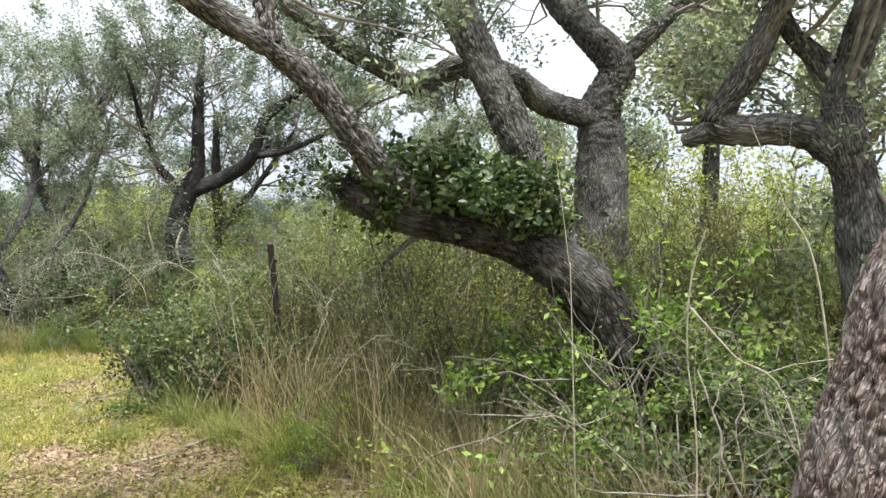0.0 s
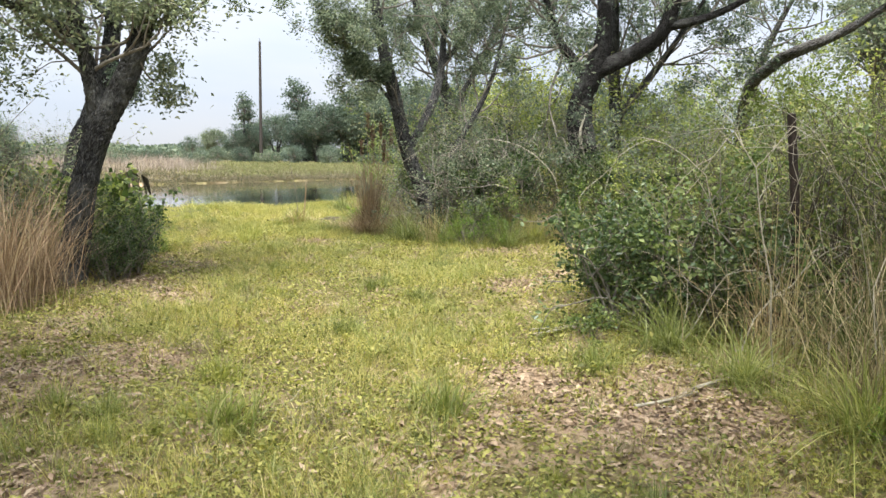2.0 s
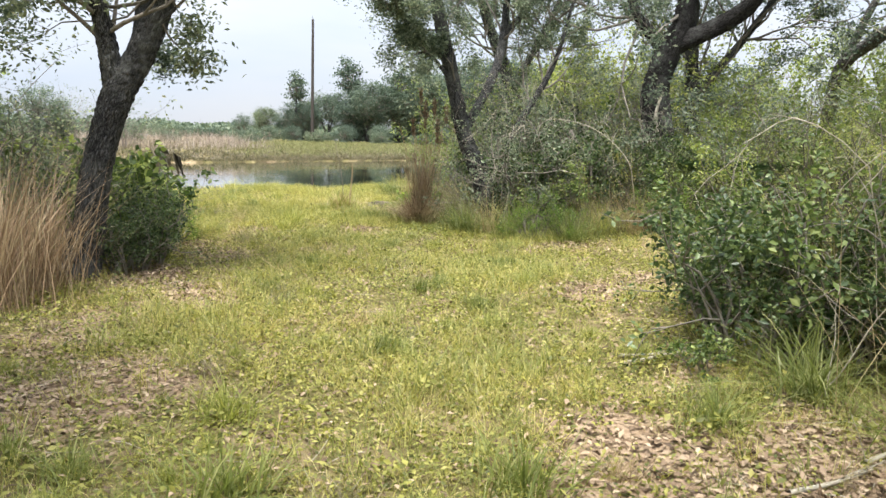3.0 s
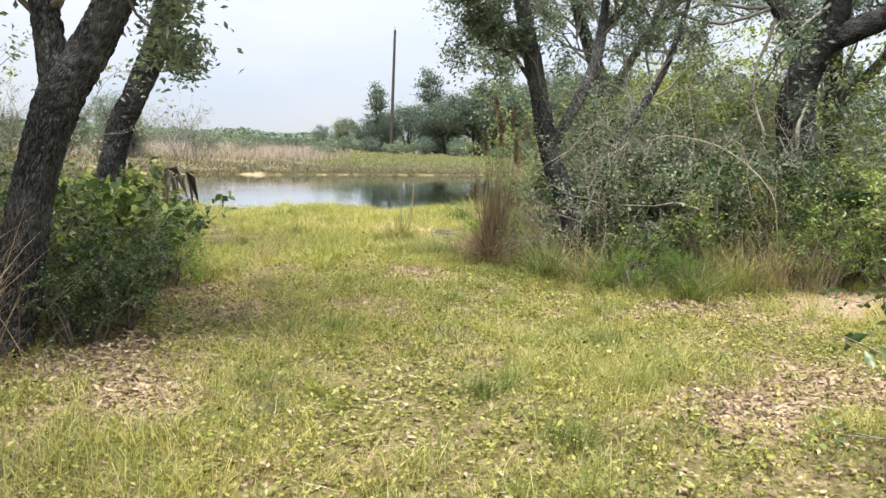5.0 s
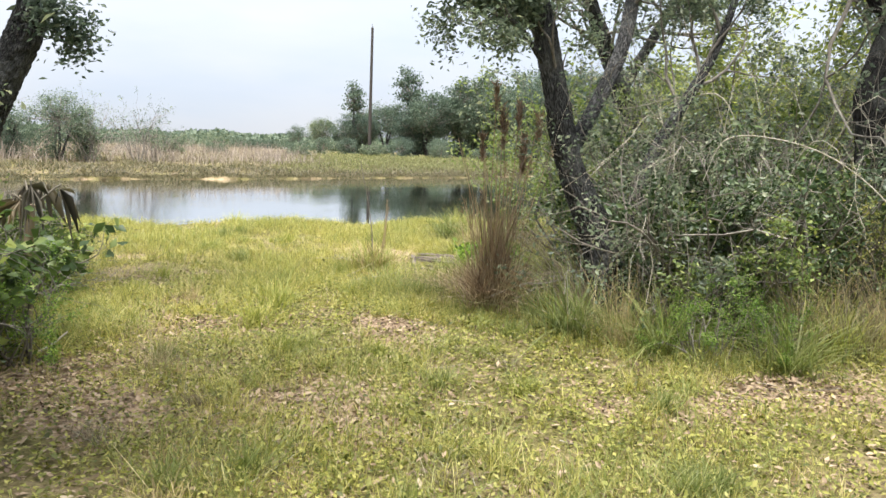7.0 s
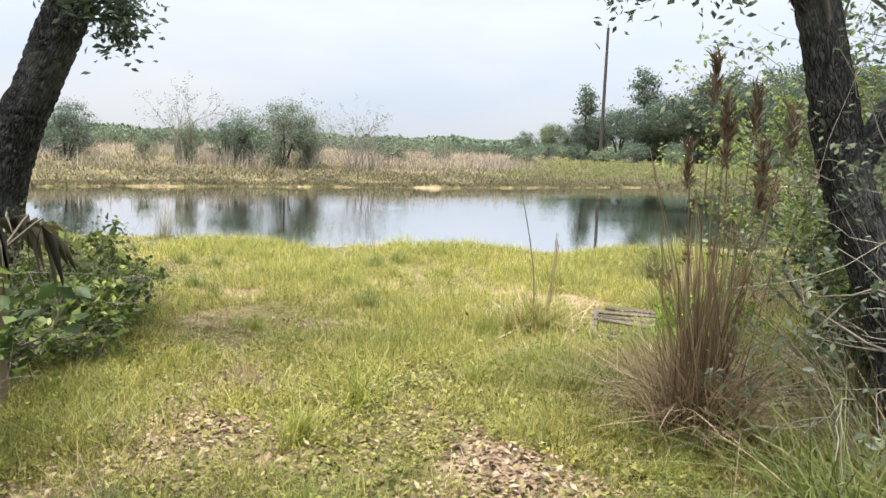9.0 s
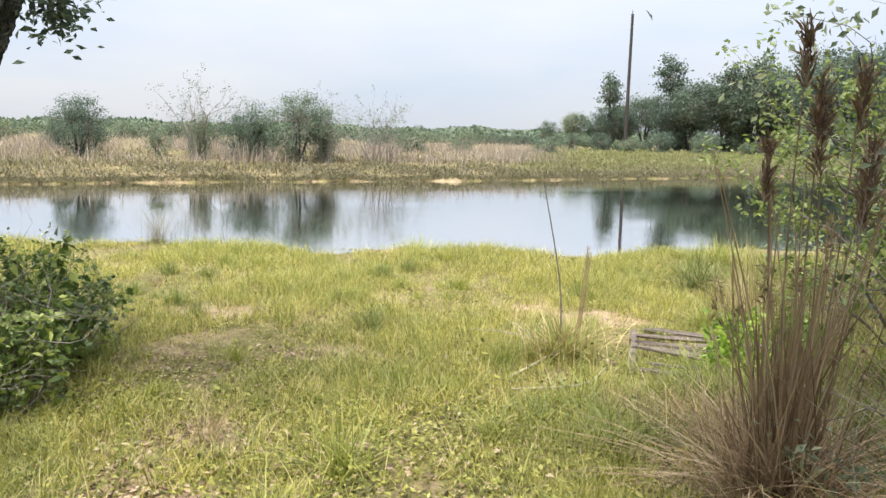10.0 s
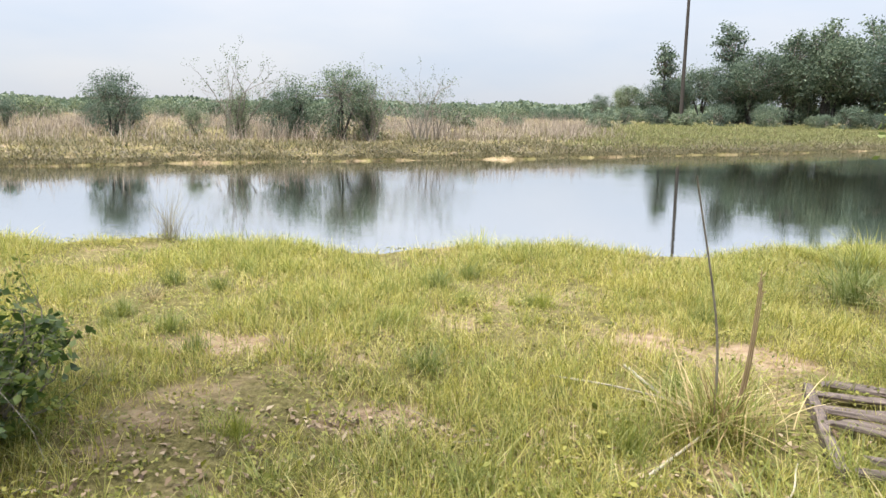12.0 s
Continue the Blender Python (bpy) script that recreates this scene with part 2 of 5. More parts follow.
M_COVER = leaf_mat("ground_weeds", [(0.0, (0.06, 0.07, 0.018)), (0.4, (0.17, 0.18, 0.042)), (0.75, (0.31, 0.305, 0.075)), (1.0, (0.41, 0.38, 0.13))], 0.55, 0.35, vary=False)
M_BRUSH = leaf_mat("brush_leaves", [(0.0, (0.12, 0.155, 0.05)), (0.6, (0.25, 0.3, 0.105)), (1.0, (0.42, 0.44, 0.2))], 0.55, 0.5)
M_WEED = leaf_mat("bank_weeds", [(0.0, (0.075, 0.075, 0.038)), (0.5, (0.155, 0.14, 0.07)), (1.0, (0.28, 0.235, 0.145))], 0.7, 0.3, warm=0.0, vary=False)
M_BANKGREEN = leaf_mat("green_bank_grass", [(0.0, (0.08, 0.095, 0.035)), (0.5, (0.17, 0.185, 0.07)), (1.0, (0.3, 0.28, 0.13))], 0.7, 0.3, warm=0.3, vary=False)
M_OLIVE = leaf_mat("olive_leaves", [(0.0, (0.065, 0.08, 0.028)), (0.5, (0.145, 0.168, 0.058)), (0.85, (0.25, 0.255, 0.105)), (1.0, (0.36, 0.32, 0.17))], 0.6, 0.45)
M_BRUSHWOOD = plain_mat("brown_brushwood", [(0.3, (0.05, 0.042, 0.03)), (0.7, (0.15, 0.13, 0.095))], 12)
M_BROAD = leaf_mat("broad_leaves", [(0.0, (0.045, 0.075, 0.026)), (0.6, (0.13, 0.185, 0.06)), (1.0, (0.4, 0.45, 0.17))], 0.45, 0.4)
M_PALLET = wood_mat("weathered_boards", (0.035, 0.027, 0.024), (0.22, 0.175, 0.155))
M_POLE = wood_mat("creosoted_pole", (0.03, 0.026, 0.024), (0.085, 0.075, 0.068))
M_POST = plain_mat("rusty_steel", [(0.3, (0.018, 0.015, 0.014)), (0.7, (0.06, 0.042, 0.034))], 30, 0.8)
M_PALMDEAD = leaf_mat("dead_fronds", [(0.0, (0.06, 0.05, 0.042)), (1.0, (0.3, 0.25, 0.2))], 0.7, 0.1)
M_PALM = leaf_mat("palmetto_blades", [(0.0, (0.03, 0.06, 0.03)), (1.0, (0.09, 0.14, 0.06))], 0.4, 0.15)

# ---- mesh tools ----
UP = Vector((0, 0, 1))


class Geo:
    """Collects quads and triangles, with a texture coordinate at each corner, for one mesh."""

    def __init__(self):
        self.v, self.f, self.uv, self.n = [], {3: [], 4: []}, {3: [], 4: []}, 0

    def add(self, v, f, uv=None):
        v, f = np.asarray(v, float).reshape(-1, 3), np.asarray(f, int)
        k = f.shape[1]
        self.v.append(v)
        self.f[k].append(f + self.n)
        self.uv[k].append(np.zeros((*f.shape, 2)) if uv is None else uv)
        self.n += len(v)

    def mesh(self, name, mat, smooth=True):
        me = bpy.data.meshes.new(name)
        v = np.concatenate(self.v) if self.v else np.zeros((0, 3))
        loops, uvs, counts = [], [], []
        for k in (3, 4):
            if self.f[k]:
                f = np.concatenate(self.f[k])
                loops.append(f.ravel())
                uvs.append(np.concatenate(self.uv[k]).reshape(-1, 2))
                counts.append(np.full(len(f), k))
        loops, uvs, counts = np.concatenate(loops), np.concatenate(uvs), np.concatenate(counts)
        me.vertices.add(len(v))
        me.vertices.foreach_set("co", v.astype(np.float32).ravel())
        me.loops.add(len(loops))
        me.loops.foreach_set("vertex_index", loops.astype(np.int32))
        me.polygons.add(len(counts))
        me.polygons.foreach_set("loop_start", (np.cumsum(counts) - counts).astype(np.int32))
        me.polygons.foreach_set("use_smooth", np.full(len(counts), smooth))
        layer = me.uv_layers.new(name="UVMap")
        layer.data.foreach_set("uv", uvs.astype(np.float32).ravel())
        me.materials.append(mat)
        me.update(calc_edges=True)
        me.validate()
        return me


def part(name, geo, mat, parent, label="", smooth=True):
    ob = new(name, geo.mesh(name, mat, smooth))
    ob.parent = parent
    if label:
        tagged(ob, label)
    return ob


def thing(name, label, category, place=(0, 0, 0), group="", kind=""):
    return tagged(at(new(name), place), label, category, group, kind)


def at(ob, place):
    ob.location = place
    return ob


def spline(pts, n):
    """A smooth line through pts, n points long."""
    p = np.asarray(pts, float)
    if len(p) == 2:
        return p[0] + (p[1] - p[0]) * np.linspace(0, 1, n)[:, None]
    p = np.vstack([2 * p[0] - p[1], p, 2 * p[-1] - p[-2]])
    out = []
    for s in np.linspace(0, len(p) - 3 - 1e-6, n):
        i, t = int(s) + 1, s - int(s)
        a, b, c, d = p[i - 1], p[i], p[i + 1], p[i + 2]
        out.append(0.5 * (2 * b + (c - a) * t + (2 * a - 5 * b + 4 * c - d) * t * t + (3 * b - a - 3 * c + d) * t**3))
    return np.array(out)


def tube(geo, pts, radii, sides=6, rough=0.0, rng=None, cap=True):
    """A limb along pts, with ridged bark when rough is given."""
    p = np.asarray(pts, float)
    r = np.interp(np.linspace(0, 1, len(p)), np.linspace(0, 1, len(radii)), radii)
    t = np.gradient(p, axis=0)
    t /= np.linalg.norm(t, axis=1)[:, None] + 1e-9
    ref = np.array([1.0, 0.2, 0.1]) if abs(t[0, 2]) > 0.7 else np.array([0.0, 0.1, 1.0])
    u = np.cross(t, ref)
    u /= np.linalg.norm(u, axis=1)[:, None] + 1e-9
    w = np.cross(t, u)
    ang = np.linspace(0, 2 * np.pi, sides, endpoint=False)
    rr = np.repeat(r[:, None], sides, 1)
    length = np.concatenate([[0], np.cumsum(np.linalg.norm(np.diff(p, axis=0), axis=1))])
    if rough:
        ph = rng.uniform(0, 6.28, 6)
        a, s = ang[None, :], length[:, None]
        rr = rr * (1 + 0.05 * np.sin(2 * a + 2.1 * s + ph[0]) + 0.04 * np.sin(3 * a - 3.3 * s + ph[1]) + 0.03 * np.sin(9 * s + ph[2]))
        if sides >= 24:          # plates of bark between long furrows
            off = ph[3] * 10
            for i in range(len(p)):
                for j in range(sides):
                    q = Vector((math.cos(ang[j]) * r[i] * 34 + off, math.sin(ang[j]) * r[i] * 34, length[i] * 11.0))
                    n1 = min(1.0, 4.2 * abs(noise.noise(q)))
                    n2 = min(1.0, 3.0 * abs(noise.noise(q * 2.1 + Vector((7, 3, 1)))))
                    rr[i, j] += rough * (1.0 * n1 + 0.5 * n2 - 0.9)
    v = p[:, None] + rr[..., None] * (np.cos(ang)[None, :, None] * u[:, None] + np.sin(ang)[None, :, None] * w[:, None])
    i = np.arange(len(p) - 1)[:, None] * sides
    j, k = np.arange(sides)[None], (np.arange(sides)[None] + 1) % sides
    f = np.stack([i + j, i + k, i + sides + k, i + sides + j], -1).reshape(-1, 4)
    girth = 2 * np.pi * max(r.max(), 0.004)
    ua, ub = np.arange(sides) / sides * girth, (np.arange(sides) + 1) / sides * girth
    la, lb = length[:-1], length[1:]
    one = np.ones((len(p) - 1, 1))
    uv = np.stack([np.stack([one * ua, la[:, None] + 0 * ua], -1), np.stack([one * ub, la[:, None] + 0 * ua], -1),
                   np.stack([one * ub, lb[:, None] + 0 * ua], -1), np.stack([one * ua, lb[:, None] + 0 * ua], -1)], 2).reshape(-1, 4, 2)
    geo.add(v.reshape(-1, 3), f, uv)
    if cap and r[-1] > 0.004:
        tip = np.vstack([v[-1], p[-1] + t[-1] * r[-1] * 0.4])
        geo.add(tip, np.stack([np.arange(sides), (np.arange(sides) + 1) % sides, np.full(sides, sides)], -1))


def leaves(geo, centres, size, rng, droop=0.2, slim=0.45, spread=0.35, flat=0.0):
    """A small folded leaf at each centre, turned at random."""
    n = len(centres)
    if n == 0:
        return
    d = rng.normal(0, 1, (n, 3))
    d[:, 2] = d[:, 2] * (1 - flat) * 0.7 - droop
    d /= np.linalg.norm(d, axis=1)[:, None]
    s = np.cross(d, rng.normal(0, 1, (n, 3)) * (1 - flat) + np.array([0, 0, 1.0]) * (flat * 3 + 0.6))
    s /= np.linalg.norm(s, axis=1)[:, None] + 1e-9
    up = np.cross(s, d)
    L = size * rng.uniform(0.6, 1.25, (n, 1))
    c = np.asarray(centres)
    v = np.stack([c, c + d * L * 0.5 + s * L * slim * 0.5 + up * L * 0.1, c + d * L, c + d * L * 0.5 - s * L * slim * 0.5 + up * L * 0.1], 1)
    i = np.arange(n)[:, None] * 4
    geo.add(v.reshape(-1, 3), np.concatenate([i + [0, 1, 2], i + [0, 2, 3]], 1).reshape(-1, 3))


def blades(geo, roots, height, width, rng, lean=0.35, curl=0.5, steps=2):
    """Grass blades: tapered strips that bend over."""
    n = len(roots)
    if n == 0:
        return
    az = rng.uniform(0, 6.283, n)
    h = (height if np.ndim(height) else np.full(n, height)) * rng.uniform(0.55, 1.15, n)
    out = np.stack([np.cos(az), np.sin(az), 0 * az], 1)
    side = np.stack([-np.sin(az), np.cos(az), 0 * az], 1)
    turn = rng.uniform(-0.9, 0.9, n)[:, None]
    side = side * np.cos(turn) + out * np.sin(turn)
    le = np.abs(rng.normal(0, lean, n))
    cu = np.abs(rng.normal(0, curl, n))
    w = width * rng.uniform(0.6, 1.2, (n, 1))
    vs = []
    for k in range(steps):
        t = k / steps
        c = roots + out * (h * (le * t + cu * t * t))[:, None] + UPV * (h * (t - 0.35 * cu * t * t))[:, None]
        vs += [c - side * w * (1 - 0.55 * t) / 2, c + side * w * (1 - 0.55 * t) / 2]
    vs.append(roots + out * (h * (le + cu))[:, None] + UPV * (h * (1 - 0.35 * cu))[:, None])
    m = 2 * steps + 1
    i = np.arange(n)[:, None] * m
    f = []
    for k in range(steps - 1):
        f += [i + [2 * k, 2 * k + 1, 2 * k + 3], i + [2 * k, 2 * k + 3, 2 * k + 2]]
    f.append(i + [m - 3, m - 2, m - 1])
    geo.add(np.stack(vs, 1).reshape(-1, 3), np.concatenate(f, 1).reshape(-1, 3))


UPV = np.array([[0, 0, 1.0]])


def grow(geo, ends, p, d, length, r, depth, rng, wild=0.45, sides=5, rise=0.1):
    """A branch that forks again and again; ends gathers points along the last twigs."""
    p, d = np.asarray(p, float), np.asarray(d, float)
    pts = [p]
    n = 4 if depth else 3
    for _ in range(n):
        d = d + rng.normal(0, wild * 0.4, 3) + [0, 0, rise]
        d /= np.linalg.norm(d)
        pts.append(pts[-1] + d * length / n)
    tube(geo, pts, [r, r * 0.55], sides if depth > 1 else max(3, sides - 2), cap=False)
    if depth <= 1:
        ends += list(spline(pts[1:], 4)) if depth == 0 else [pts[-1]]
    if depth:
        for k in range(rng.integers(2, 4)):
            q = pts[-1] if k == 0 else pts[rng.integers(1, n)]
            e = d + rng.normal(0, wild * 1.25, 3)
            e /= np.linalg.norm(e)
            grow(geo, ends, q, e, length * rng.uniform(0.55, 0.8), r * 0.5, depth - 1, rng, wild, sides, rise)


def bunches(ends, per, spread, rng):
    """Leaf places in uneven bunches about the twig ends, some ends nearly bare."""
    e = np.asarray(ends)
    k = rng.gamma(0.7, per / 0.7, len(e)).astype(int)
    width = rng.uniform(0.45, 1.1, len(e))
    return np.repeat(e, k, 0) + rng.normal(0, spread, (k.sum(), 3)) * np.repeat(width, k)[:, None]


# ---- the ground, the pond and the far bank ----
WATER = 0.38
SHORE_FAR = [(-40, 14), (-16, 21.5), (-7.5, 27.7), (-4.5, 30.0), (-0.5, 32.3), (4.4, 34.8), (11, 39.5), (17, 43.6), (23, 49), (40, 58)]


def near_shore(x):
    return 17.95 + 0.24 * np.clip(x - 5.0, 0, None) + 0.22 * np.sin(1.7 * x + 0.4) + 0.13 * np.sin(4.1 * x) - 0.10 * np.clip(-x - 1.0, 0, None)


def far_shore(x):
    a = np.array(SHORE_FAR)
    return np.interp(x, a[:, 0], a[:, 1]) + 0.12 * np.sin(2.3 * x) + 0.1 * np.sin(5.1 * x + 1)


def wet(x, y):
    """Metres inside the pond's edge; below zero on land."""
    return np.minimum(np.minimum(y - near_shore(x), (far_shore(x) - y) * 0.85), np.minimum((x + 18) * 0.8, (33 - x) * 0.8))


def height(x, y):
    x, y = np.asarray(x, float), np.asarray(y, float)
    s = wet(x, y)
    lump = 0.025 * np.sin(1.3 * x + 0.7 * y) * np.sin(0.9 * y - 0.4 * x) + 0.012 * np.sin(3.7 * x + 1.1) * np.sin(4.3 * y)
    land = 0.021 * np.clip(y, -30, 18.5) + lump
    land = np.maximum(land, np.where(-s < 1.2, WATER + 0.03 - 0.05 * np.clip(-s, 0, 1.2), -9))
    beyond = np.clip(-s, 0, None)
    bank = WATER + 0.03 + 0.16 * (1 - np.exp(-beyond / 0.5)) + 0.5 * (1 - np.exp(-beyond / 7.0)) + 0.35 * (1 - np.exp(-beyond / 40)) + lump * 1.5
    far = (y > (near_shore(x) + far_shore(x)) / 2) | (x < -18)
    land = np.where(far, bank, land)
    mound = 0.9 * np.exp(-(((x - 12) / 5.0) ** 2 + ((y - 2) / 6.0) ** 2))
    return np.where(s > 0, WATER - 0.02 - 0.5 * (1 - np.exp(-s / 1.2)), land + mound)


BARE = [(4.15, 3.7, 1.1, 0.85), (0.9, 5.8, 0.75, 1.0), (2.3, 10.35, 0.6, 0.6), (1.75, 8.4, 0.7, 0.9), (5.8, 6.95, 1.2, 0.45), (3.75, 9.85, 0.5, 0.25), (2.75, 11.7, 0.45, 0.5),
        (6.5, 9.3, 1.2, 0.25), (4.45, 11.3, 0.3, 0.4), (3.6, 9.5, 0.4, 0.3), (7.8, 9.0, 1.3, 0.6), (5.5, 15.0, 0.25, 0.18), (4.95, 15.1, 0.35, 0.3), (2.5, 14.95, 0.4, 0.2), (3.55, 13.95, 0.4, 0.2),
        (5.2, 12.3, 0.3, 0.6), (0.3, 3.6, 0.7, 1.3), (5.6, 1.5, 1.2, 1.6), (3.1, 12.4, 0.3, 0.25)]


def bareness(x, y):
    b = np.zeros(np.shape(x))
    wob = 0.25 * np.sin(5.1 * x + 2 * y) + 0.25 * np.sin(4.3 * y - 3.1 * x) + 0.2 * np.sin(11 * x + 1) * np.sin(9 * y)
    for cx, cy, rx, ry in BARE:
        b = np.maximum(b, np.clip(1.35 - np.hypot((x - cx) / rx, (y - cy) / ry) + wob, 0, 1))
    shore = np.where(y > 24, np.clip(0.75 + wet(x, y) / 0.55 + 0.4 * np.sin(0.9 * x) + 0.35 * np.sin(2.7 * x + y), 0, 1), 0)
    return np.maximum(b * 0.82, shore * 0.16)


def lines(lo, hi, fine_lo, fine_hi, step):
    out, g = [fine_lo], step
    a = list(np.arange(fine_lo, fine_hi + 1e-6, step))
    left, right, g = [], [], step
    p = fine_lo
    while p > lo:
        g *= 1.07
        p -= g
        left.append(max(p, lo))
    g, p = step, fine_hi
    while p < hi:
        g *= 1.04
        p += g
        right.append(min(p, hi))
    return np.array(left[::-1] + a + right)


gx, gy = lines(-900, 900, -5, 13, 0.12), lines(-300, 1500, -4, 21, 0.12)
GX, GY = np.meshgrid(gx, gy)
geo = Geo()
nx, ny = len(gx), len(gy)
idx = (np.arange(ny - 1)[:, None] * nx + np.arange(nx - 1)[None]).reshape(-1, 1)
geo.add(np.stack([GX, GY, height(GX, GY)], -1).reshape(-1, 3), idx + [0, 1, nx + 1, nx])
ground = tagged(new("ground", geo.mesh("ground", M_GROUND)), "sandy ground with patchy yellow-green turf and leaf litter", "ground", kind="structure")
layer = ground.data.attributes.new("bare", "FLOAT", "POINT")
layer.data.foreach_set("value", bareness(GX, GY).astype(np.float32).ravel())

geo = Geo()
wx, wy = np.linspace(-19, 34, 54), np.linspace(0, 1, 40)
WX = np.repeat(wx[None], 40, 0)
WY = near_shore(WX) - 0.25 + (far_shore(WX) - near_shore(WX) + 0.5) * wy[:, None]
idx = (np.arange(39)[:, None] * 54 + np.arange(53)[None]).reshape(-1, 1)
geo.add(np.stack([WX, WY, np.full(WX.shape, WATER)], -1).reshape(-1, 3), idx + [0, 1, 55, 54])
tagged(new("water", geo.mesh("water", M_WATER)), "still grey pond water mirroring the cloudy sky", "pond", kind="structure")


def gz(x, y):
    return float(height(x, y))


def on(x, y, lift=0.0):
    return (x, y, gz(x, y) + lift)


# ---- kinds of things ----
def tree(label, trunk, radii, limbs, seed, mat=M_BARK, leaf_m=M_OAKLEAF, crown=(), per=9, size=0.06, spread=0.1, sides=24, depth=3, rough=0.014, twig=1.0, limb_m=None):
    """trunk and limbs: lines with radii; crown: (limb or -1 for the trunk, from share, count, length) of the boughs that carry leaves."""
    rng = np.random.default_rng(seed)
    root = thing("tree", label, "tree", trunk[0])
    o = np.array(trunk[0])
    g = Geo()
    span = lambda q: sum(math.dist(a, c) for a, c in zip(q, q[1:]))
    tp = spline(np.array(trunk) - o, max(24, int(span(trunk) / (0.013 if sides >= 90 else 0.02 if sides >= 40 else 0.04))))
    rr = list(radii)
    tube(g, np.vstack([tp[0] - [0, 0, 0.15], tp]), [rr[0] * 1.25] + rr, sides, rough, rng)
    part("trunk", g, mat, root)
    paths = []
    for pts, r in limbs:
        g = Geo()
        lp = spline(np.array(pts) - o, max(14, int(span(pts) / (0.025 if sides >= 40 else 0.045))))
        tube(g, lp, r, max(8, sides * 3 // 4) if max(r) > 0.06 else 9, rough, rng)
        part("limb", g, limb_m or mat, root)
        paths.append((lp, r))
    wood, ends = Geo(), []
    for which, share, count, length in crown:
        lp, r = (tp, rr) if which < 0 else paths[which]
        for _ in range(count):
            s = rng.uniform(share, 1.0)
            i = min(int(s * (len(lp) - 1)), len(lp) - 2)
            d = lp[i + 1] - lp[i]
            d = d / np.linalg.norm(d) * 0.8 + rng.normal(0, 0.75, 3) + [0, 0, 0.15]
            d /= np.linalg.norm(d)
            grow(wood, ends, lp[i], d, length * rng.uniform(0.6, 1.15), max(0.012, 0.02 * length) * twig, depth, rng)
    if wood.n:
        tagged(part("branchwork", wood, M_TWIG, root), kind="stuff")
        g = Geo()
        leaves(g, bunches(ends, per * 1.9, spread, rng), size * 1.0, rng)
        tagged(part("crown", g, leaf_m, root), kind="stuff")
    return root


def shrub(label, seed, tall, wide, leaf_m, stems=9, per=6, size=0.05, spread=0.06, depth=2, wood_m=M_TWIG, wild=0.5, slim=0.5, name="shrub"):
    rng = np.random.default_rng(seed)
    root = thing(name, label, "shrub")
    wood, ends = Geo(), []
    for k in range(stems):
        a, q = rng.uniform(0, 6.283), math.sqrt(rng.uniform(0, 1))
        foot = np.array([math.cos(a), math.sin(a), 0]) * q * wide * 0.35
        d = np.array([math.cos(a) * q * wide / tall * 1.2, math.sin(a) * q * wide / tall * 1.2, 1.0]) + rng.normal(0, 0.15, 3)
        d /= np.linalg.norm(d)
        grow(wood, ends, foot - [0, 0, 0.04], d, tall * rng.uniform(0.42, 0.62), 0.012 + tall * 0.004, depth, rng, wild, 4)
    tagged(part("branchwork", wood, wood_m, root), kind="stuff")
    e = np.array(ends)
    if per:
        g = Geo()
        leaves(g, bunches(e, per, spread, rng), size, rng, slim=slim)
        tagged(part("foliage", g, leaf_m, root), kind="stuff")
    return root


def tuft(label, seed, tall, wide, n, mat, width=0.006, lean=0.35, curl=0.6, steps=3, name="grass_tuft", category="grass"):
    rng = np.random.default_rng(seed)
    g = Geo()
    a, q = rng.uniform(0, 6.283, n), np.abs(rng.normal(0, 0.4, n))
    roots = np.stack([np.cos(a) * q * wide, np.sin(a) * q * wide, np.full(n, -0.02)], 1)
    blades(g, roots, tall, width, rng, lean, curl, steps)
    return tagged(new(name, g.mesh(name, mat)), label, category)


def place(ob, spots, group=""):
    """ob at the first spot and copies of it at the others: (x, y, turn, scale)."""
    if group:
        tagged(ob, group=group)
    for i, (x, y, turn, s) in enumerate(spots):
        m = pose(*on(x, y), 0, 0, turn)
        t = ob if i == 0 else copy_thing(ob, m)
        if i == 0:
            ob.matrix_basis = m
        t.scale = (s, s, s)


